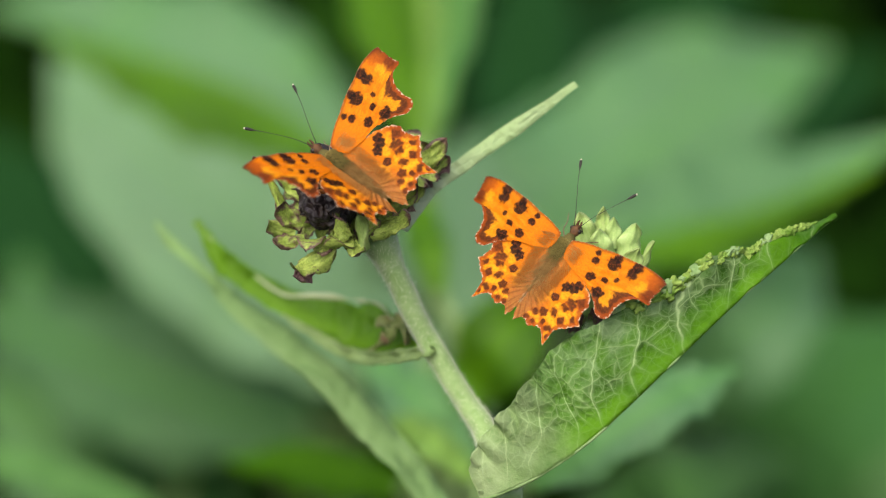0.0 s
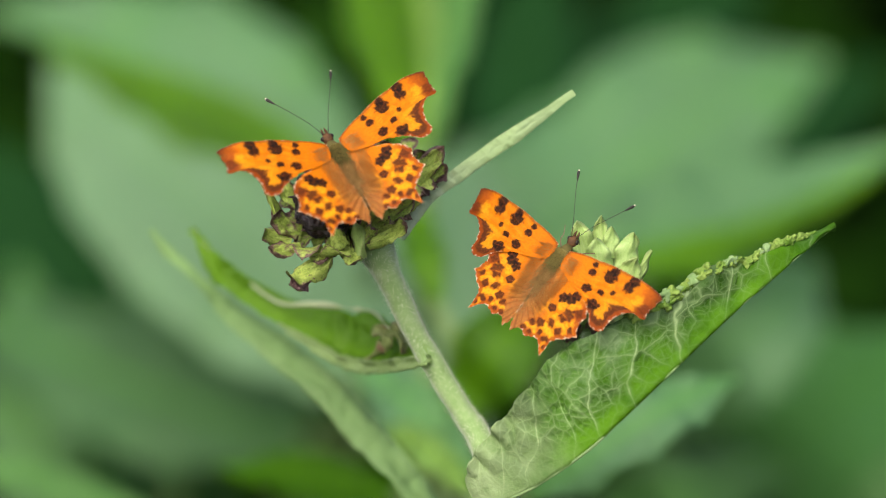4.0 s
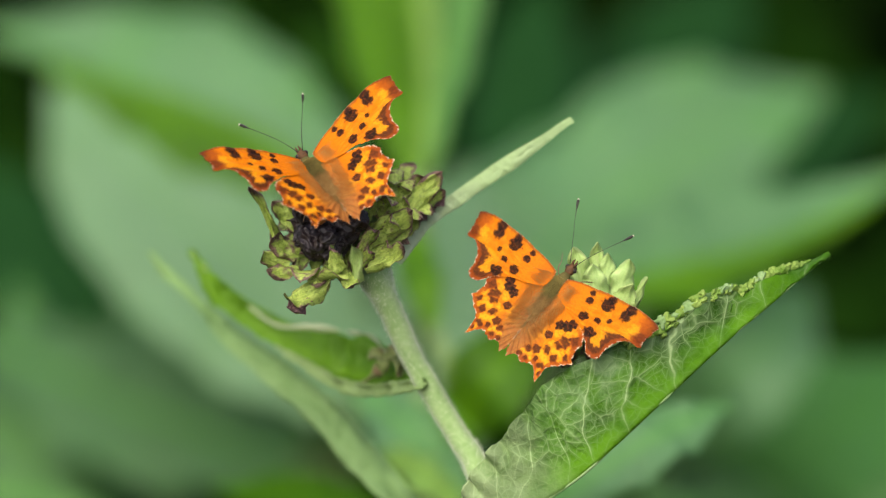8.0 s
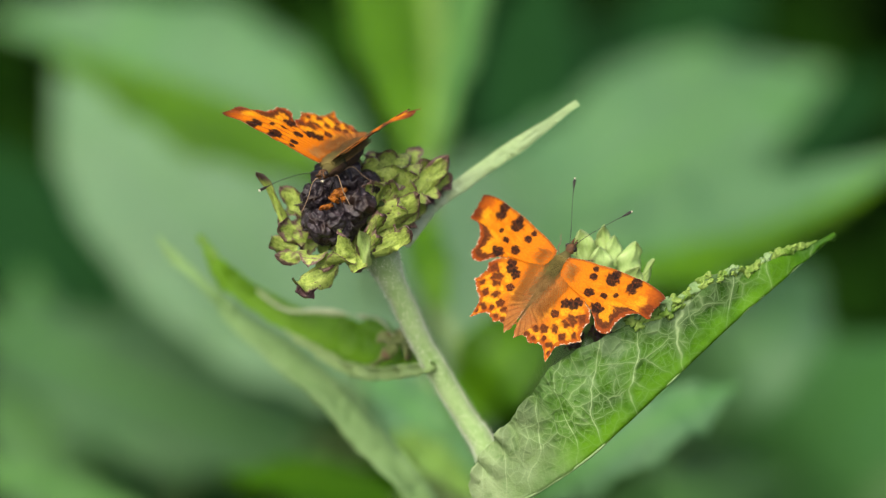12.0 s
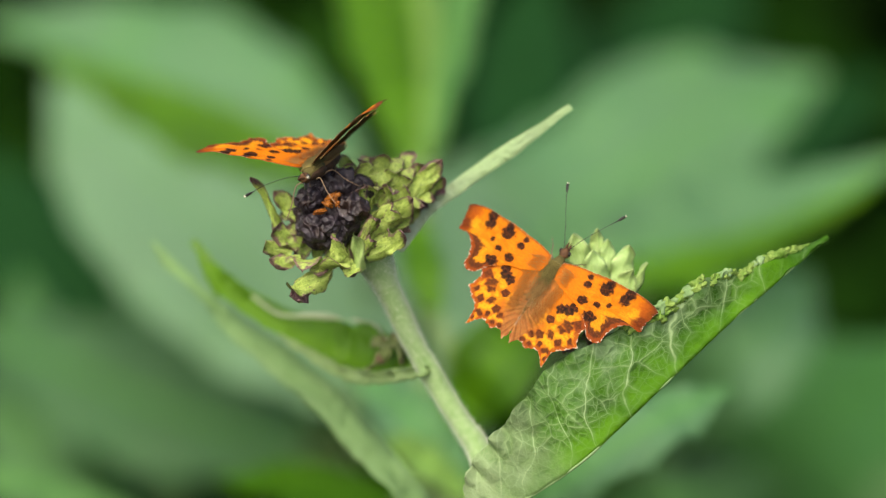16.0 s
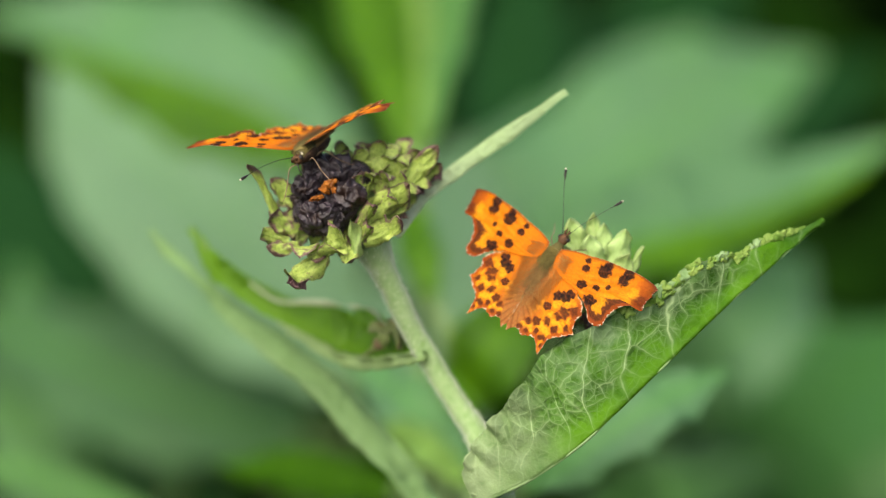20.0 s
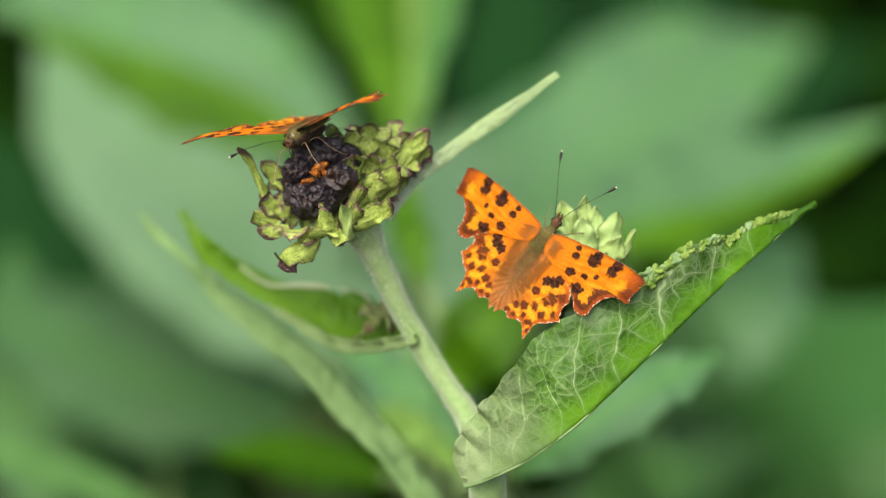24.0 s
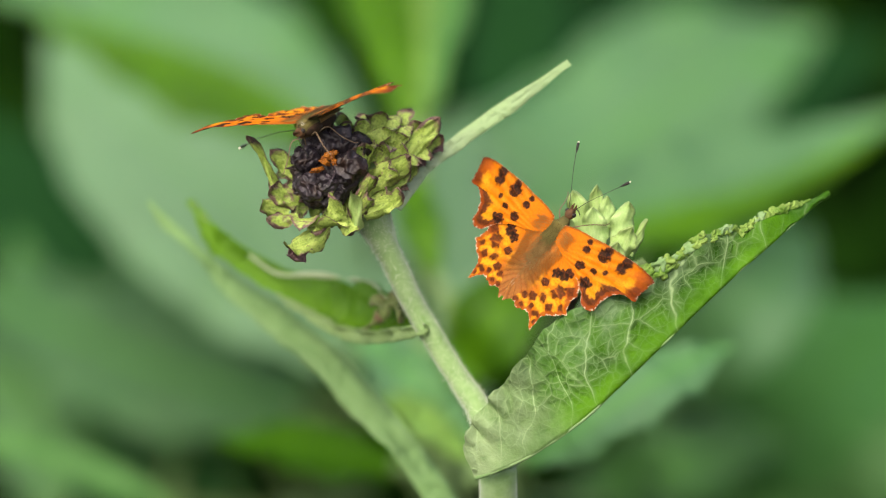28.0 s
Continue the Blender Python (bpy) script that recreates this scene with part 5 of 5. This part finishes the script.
def build_butterfly():
    fly = thing("butterfly", (0, 0, 0), "", "butterfly", "butterflies on the plant")
    thorax = place("thorax", mesh_of("thorax", *blob([(-1.6, 0.9, 0.8, 0.2), (-1.0, 1.8, 1.2, 0.4), (0.6, 2.1, 1.35, 0.55), (2.6, 2.05, 1.35, 0.55), (4.2, 1.35, 0.95, 0.3), (5.4, 0.9, 0.8, 0.1), (5.9, 0.5, 0.5, -0.1)], 20, 0.12)),
                   THORAX_FUR, fly, "olive-brown furry thorax")
    place("breast", mesh_of("breast", *blob([(-1.4, 0.8, 0.7, -0.4), (-0.8, 1.95, 1.4, -0.4), (0.6, 2.4, 1.5, -0.2), (2.6, 2.3, 1.5, -0.2), (4.2, 1.5, 1.1, -0.2), (5.3, 0.8, 0.7, -0.3)], 20, 0.2)), BREAST, fly, "dark brown furry underside, deepened for shade")
    abdomen = place("abdomen", mesh_of("abdomen", *blob([(-0.6, 1.2, 1.0, 0.2), (-2.0, 2.1, 1.4, 0.45), (-4.5, 2.4, 1.6, 0.5), (-7.5, 2.2, 1.45, 0.5), (-10.0, 1.6, 1.0, 0.35), (-12.0, 0.6, 0.5, 0.3), (-12.6, 0.2, 0.2, 0.2)], 20, 0.05)),
                    BODY_FUR, fly, "brown tapering abdomen")
    place("belly", mesh_of("belly", *blob([(-0.5, 1.1, 1.0, -0.3), (-2.0, 2.1, 1.6, -0.2), (-4.5, 2.45, 1.8, 0.0), (-7.5, 2.25, 1.6, 0.1), (-10.0, 1.6, 1.1, 0.1), (-11.8, 0.4, 0.4, 0.1)], 20, 0.1)), BREAST, fly, "dark brown belly, deepened for shade")
    head = place("head", mesh_of("head", *blob([(5.4, 0.7, 0.7, 0), (5.9, 1.0, 1.0, 0), (6.7, 1.18, 1.1, 0), (7.4, 0.85, 0.8, -0.05), (7.9, 0.4, 0.4, -0.1)], 16, 0.06)), HEAD_FUR, fly, "dark reddish-brown head")

    def on_thorax(r):
        a, y = r.uniform(0.4, 2.74), r.uniform(-1.4, 3.9)
        w = 2.1 * math.sqrt(max(0.1, 1 - ((y - 1.6) / 4.2) ** 2))
        o = Vector((math.cos(a), 0, math.sin(a)))
        return Vector((0, y, 0.45)) + Vector((o.x, 0, o.z * 0.66)) * w * 0.95, (o + Vector((r.uniform(-0.4, 0.4), -0.9 + r.uniform(-0.4, 0.4), 0.2))).normalized(), r.uniform(0.7, 1.8)

    def on_abdomen(r):
        a, y = r.uniform(0.1, 3.04), r.uniform(-12, -0.6)
        w = 2.35 * math.sqrt(max(0.05, 1 - ((y + 4.5) / 8.5) ** 2))
        o = Vector((math.cos(a), 0, math.sin(a)))
        return Vector((0, y, 0.5)) + Vector((o.x, 0, o.z * 0.66)) * w * 0.95, (o * 0.6 + Vector((r.uniform(-0.6, 0.6), -1, 0.1))).normalized(), r.uniform(0.9, 2.6)

    tagged(place("fur", hairs(on_thorax, 2200, 3, 0.035), FUR, thorax), kind="stuff")
    tagged(place("fur", hairs(on_abdomen, 2200, 4, 0.035), FUR_TAN, abdomen), kind="stuff")
    place("proboscis", limb([(0, 7.6, -0.5), (0, 8.0, -2.0), (0, 7.4, -4.4), (0, 7.0, -5.4)], [0.16, 0.13, 0.1, 0.08]), DARK, head, "thin dark tongue")
    for s in (-1, 1):
        bm = bmesh.new()
        bmesh.ops.create_uvsphere(bm, u_segments=12, v_segments=8, radius=0.58 * MM)
        bmesh.ops.translate(bm, verts=bm.verts, vec=Vector((0.9 * s, 6.8, 0.1)) * MM)
        part("eye", bm, DARK, head, "dark glossy eye")
        place("palp", limb([(0.35 * s, 7.2, 0.0), (0.4 * s, 8.2, 0.3), (0.3 * s, 9.0, 0.6)], [0.26, 0.3, 0.08]), HEAD_FUR, head)
        ant = place("antenna", limb([(0.5 * s, 7.2, 0.8), (2.4 * s, 11.0, 1.8), (5.0 * s, 15.4, 2.2), (6.8 * s, 18.6, 2.0)], [0.085, 0.06, 0.055, 0.09], 20), DARK, head, "thin banded feeler")
        place("club", limb([(6.4 * s, 17.9, 2.05), (6.9 * s, 18.8, 2.0), (7.3 * s, 19.6, 1.95), (7.5 * s, 20.0, 1.9)], [0.10, 0.30, 0.34, 0.14], 10, 9), DARK, ant, "black club")
        bm = bmesh.new()
        bmesh.ops.create_uvsphere(bm, u_segments=8, v_segments=6, radius=0.24 * MM)
        bmesh.ops.translate(bm, verts=bm.verts, vec=Vector((7.5 * s, 20.0, 1.9)) * MM)
        part("club_tip", bm, PALE_TIP, ant, "cream tip")
        for y, out, fwd in ((3.4, 5.6, 5.4), (0.4, 6.0, -4.0)):
            place("leg", limb([(0.9 * s, y, -1.4), (2.9 * s, y + fwd * 0.4, -1.2), (4.2 * s, y + fwd * 0.75, -4.0), (out * s, y + fwd, -6.3), ((out + 0.5) * s, y + fwd * 1.15, -6.5)], [0.2, 0.12, 0.11, 0.09, 0.06], 18),
                  LIMB, fly, "thin brown jointed leg")
    return fly


def add_wings(fly, meshes):
    out = {}
    for key, me in meshes.items():
        name = "forewing" if key[0] == "F" else "hindwing"
        out[key] = place(name, me, None, fly, "orange %s with black spots and ragged brown edge" % name)
        tagged(place("wing_hair", WING_FUR[key], None, out[key]), kind="stuff")
    return out


WINGS = {"FR": wing_mesh("forewing", FORE, FORE_SPOTS, (10.5, -3.0), FORE_SIZE, 1, False), "FL": wing_mesh("forewing", FORE, FORE_SPOTS, (10.5, -3.0), FORE_SIZE, -1, False),
         "HR": wing_mesh("hindwing", HIND, HIND_SPOTS, (5.5, -6.6), HIND_SIZE, 1, True), "HL": wing_mesh("hindwing", HIND, HIND_SPOTS, (5.5, -6.6), HIND_SIZE, -1, True)}
WING_FUR = {k: wing_fur(1 if k[1] == "R" else -1, k[0] == "H") for k in WINGS}
for me in WING_FUR.values():
    me.materials.append(WING_HAIR)
feeder = build_butterfly()
rester = copy_thing(feeder, Matrix())
feeder.scale, rester.scale = (1.15,) * 3, (1.11,) * 3
tagged(feeder, "orange and black butterfly feeding on the withered head")
tagged(rester, "orange and black butterfly resting with open wings over the fresh head")
FEEDER_WINGS, RESTER_WINGS = add_wings(feeder, WINGS), add_wings(rester, WINGS)

# seconds, place, turn; then the lift of the wings on either side, the sweep of both forewings and of both hindwings, in degrees
FEEDING = [
    (0, -0.0228, -0.0027, 1.1168, 29.8, -24.7, 43.8, 33, 25, 11, 14, -4, -5),
    (1, -0.0230, -0.0026, 1.1164, 25.9, -23.1, 47.0, 30, 28, 12, 13, -4, -6),
    (2, -0.0226, -0.0025, 1.1174, 28.1, -21.2, 41.5, 30, 18, 11, 15, -4, -6),
    (3, -0.0209, -0.0019, 1.1197, 35.0, -14.2, 29.6, 32, 22, 13, 16, -3, -5),
    (3.5, -0.0213, -0.0029, 1.1194, 34.7, -19.6, 26.9, 14, 8, 14, 12, -3, -9),
    (5.5, -0.0229, -0.0021, 1.1233, 37.0, -1.5, -2.1, 23, 22, 16, 18, -5, -5),
    (6, -0.0249, -0.0013, 1.1231, 35.2, -4.4, -4.9, 34, 33, 17, 17, -3, -5),
    (7, -0.0264, -0.0020, 1.1222, 32.8, -10.3, 6.2, 32, 31, 17, 19, -5, -5),
    (7.5, -0.0283, -0.0016, 1.1215, 24.2, -21.2, 17.0, 43, 25, 16, 16, -5, -5),
    (8, -0.0272, -0.0014, 1.1222, 25.3, -19.4, 23.5, 32, 18, 9, 11, -6, -7),
    (8.5, -0.0288, -0.0007, 1.1203, 20.1, -19.5, 46.6, 40, 31, 3, 12, -9, -6),
    (9, -0.0307, -0.0006, 1.1184, 5.4, -20.4, 58.8, 32, 38, 6, 12, -8, -3),
    (9.5, -0.0292, 0.0004, 1.1203, 10.1, -42.5, 75.5, 48, 67, 10, 7, 0, -4),
    (10, -0.0279, -0.0006, 1.1186, 10.2, -1.3, 100.3, 25, 37, 19, 17, 7, 3),
    (10.5, -0.0289, 0.0004, 1.1201, -4.9, -22.8, 136.6, 45, 12, -21, -7, -23, -25),
    (11, -0.0286, 0.0005, 1.1197, -8.7, -16.8, 144.3, 45, 21, -19, -5, -21, -23),
    (11.5, -0.0264, 0.0009, 1.1194, -7.7, -16.3, 146.0, 45, 20, -16, -3, -18, -21),
    (12, -0.0244, 0.0016, 1.1201, -0.6, 15.9, 155.1, 20, 40, 2, 4, -4, -7),
    (12.5, -0.0258, -0.0008, 1.1208, -2.2, 20.2, 158.0, 14, 27, 8, 7, -4, -9),
    (14.5, -0.0265, 0.0001, 1.1201, 0.9, 21.0, 160.3, 24, 28, 9, 3, -5, -10),
    (15, -0.0270, 0.0003, 1.1199, 1.6, 20.9, 163.1, 23, 27, 9, 2, -5, -10),
    (16, -0.0277, 0.0005, 1.1205, 2.5, 22.1, 160.5, 23, 27, 10, 1, -6, -12),
    (16.6, -0.0283, 0.0007, 1.1209, 2.9, 23.2, 156.7, 30, 31, 11, 1, -6, -13),
    (17, -0.0284, 0.0007, 1.1211, 3.3, 22.8, 164.9, 12, 17, 12, 1, -6, -13),
    (18, -0.0283, 0.0014, 1.1212, 4.0, 24.1, 165.3, 10, 21, 11, 1, -6, -13),
    (19, -0.0284, 0.0021, 1.1209, 3.9, 25.4, 167.0, 1, 18, 11, 2, -6, -13),
    (20, -0.0289, 0.0027, 1.1209, 4.7, 27.1, 163.9, 3, 26, 12, 2, -6, -13),
    (20.5, -0.0287, 0.0023, 1.1209, 5.2, 26.2, 162.9, 1, 24, 12, 2, -6, -12),
    (22.5, -0.0283, 0.0004, 1.1211, 7.3, 24.1, 160.8, 2, 13, 14, 2, -5, -11),
    (23, -0.0282, -0.0001, 1.1213, 7.8, 22.8, 164.0, 2, 14, 15, 2, -5, -11),
    (24, -0.0282, -0.0001, 1.1212, 8.0, 23.6, 162.6, 3, 15, 15, 2, -5, -10),
    (25, -0.0282, -0.0002, 1.1211, 7.9, 24.1, 164.0, 0, 14, 14, 2, -5, -10),
    (26, -0.0281, -0.0003, 1.1209, 8.0, 24.6, 163.2, -2, 15, 14, 1, -5, -10),
    (27, -0.0279, -0.0003, 1.1208, 8.0, 25.1, 163.3, -4, 14, 13, 1, -5, -10),
    (28, -0.0280, -0.0003, 1.1209, 8.3, 25.3, 162.9, 0, 17, 13, 1, -5, -10),
]
RESTING = [
    (0, 0.0287, -0.0056, 1.0951, 51.9, 20.3, -35.0, -4, 0, 4, 7, -6, -9),
    (3, 0.0286, -0.0057, 1.0947, 51.4, 20.7, -34.0, -4, 0, 2, 4, -7, -9),
    (6, 0.0286, -0.0058, 1.0948, 49.4, 20.3, -36.0, -5, 0, 5, 7, -6, -8),
    (7, 0.0288, -0.0059, 1.0942, 50.5, 21.6, -35.6, -2, 2, 3, 5, -6, -8),
    (8, 0.0289, -0.0059, 1.0943, 50.1, 21.7, -33.8, -2, 2, 4, 5, -7, -9),
    (9, 0.0284, -0.0056, 1.0952, 49.8, 19.8, -36.3, -1, 5, 7, 8, -6, -8),
    (10, 0.0279, -0.0058, 1.0947, 49.7, 20.6, -33.3, -1, 3, 7, 8, -7, -9),
    (11, 0.0281, -0.0059, 1.0948, 49.1, 19.9, -32.9, -4, 2, 7, 8, -7, -9),
    (12, 0.0276, -0.0059, 1.0951, 49.3, 19.2, -31.9, -6, -2, 7, 8, -7, -7),
    (14.5, 0.0279, -0.0059, 1.0952, 49.8, 20.4, -29.6, -6, -3, 3, 4, -8, -8),
    (15, 0.0280, -0.0062, 1.0947, 50.1, 21.0, -27.9, -6, -3, 2, 2, -8, -8),
    (16, 0.0278, -0.0061, 1.0949, 49.9, 21.1, -27.9, -6, -4, 3, 3, -8, -8),
    (17, 0.0281, -0.0062, 1.0950, 49.4, 18.3, -29.6, -6, -2, 5, 5, -9, -9),
    (18, 0.0283, -0.0063, 1.0943, 51.1, 20.0, -29.6, -7, -2, 5, 5, -8, -8),
    (19, 0.0281, -0.0062, 1.0943, 50.4, 19.6, -31.0, -8, -5, 6, 7, -9, -9),
    (20, 0.0283, -0.0061, 1.0944, 52.6, 19.0, -32.4, -8, -3, 6, 7, -9, -9),
    (20.5, 0.0284, -0.0061, 1.0944, 52.6, 19.7, -33.1, -7, -3, 4, 6, -8, -9),
    (22.5, 0.0283, -0.0060, 1.0944, 55.2, 20.4, -33.6, -6, -5, 4, 6, -8, -10),
    (23, 0.0282, -0.0061, 1.0943, 55.4, 21.3, -34.1, -6, -4, 4, 6, -8, -10),
    (24, 0.0284, -0.0060, 1.0944, 56.8, 22.2, -34.8, -5, -4, 3, 5, -8, -10),
    (25, 0.0284, -0.0060, 1.0944, 58.4, 23.6, -35.7, -2, -3, 0, 3, -8, -10),
    (26, 0.0284, -0.0060, 1.0942, 57.7, 23.8, -36.8, -4, -4, 1, 5, -8, -10),
    (27, 0.0286, -0.0060, 1.0941, 59.2, 24.6, -37.2, -4, -5, 0, 4, -8, -10),
    (28, 0.0288, -0.0060, 1.0942, 59.2, 24.2, -39.2, -5, -6, -0, 4, -8, -11),
]


def motions():
    for fly, wings, rows in ((feeder, FEEDER_WINGS, FEEDING), (rester, RESTER_WINGS, RESTING)):
        walk(fly, [(r[0], pose(*r[1:7])) for r in rows])
        for key, ob in wings.items():
            side = 1 if key[1] == "R" else -1
            h = FORE_HINGE if key[0] == "F" else HIND_HINGE
            turns = []
            for r in rows:
                lift, sweep = (r[8] if side > 0 else r[7]), r[(9 if key[0] == "F" else 11) + (side > 0)]
                turns.append((r[0], pose(h[0] * side * MM, h[1] * MM, h[2] * MM + (0.0003 if key[0] == "F" else 0), 0, -lift * side, 0) @ pose(0, 0, 0, 0, 0, sweep * side)))
            walk(ob, turns)


motions()
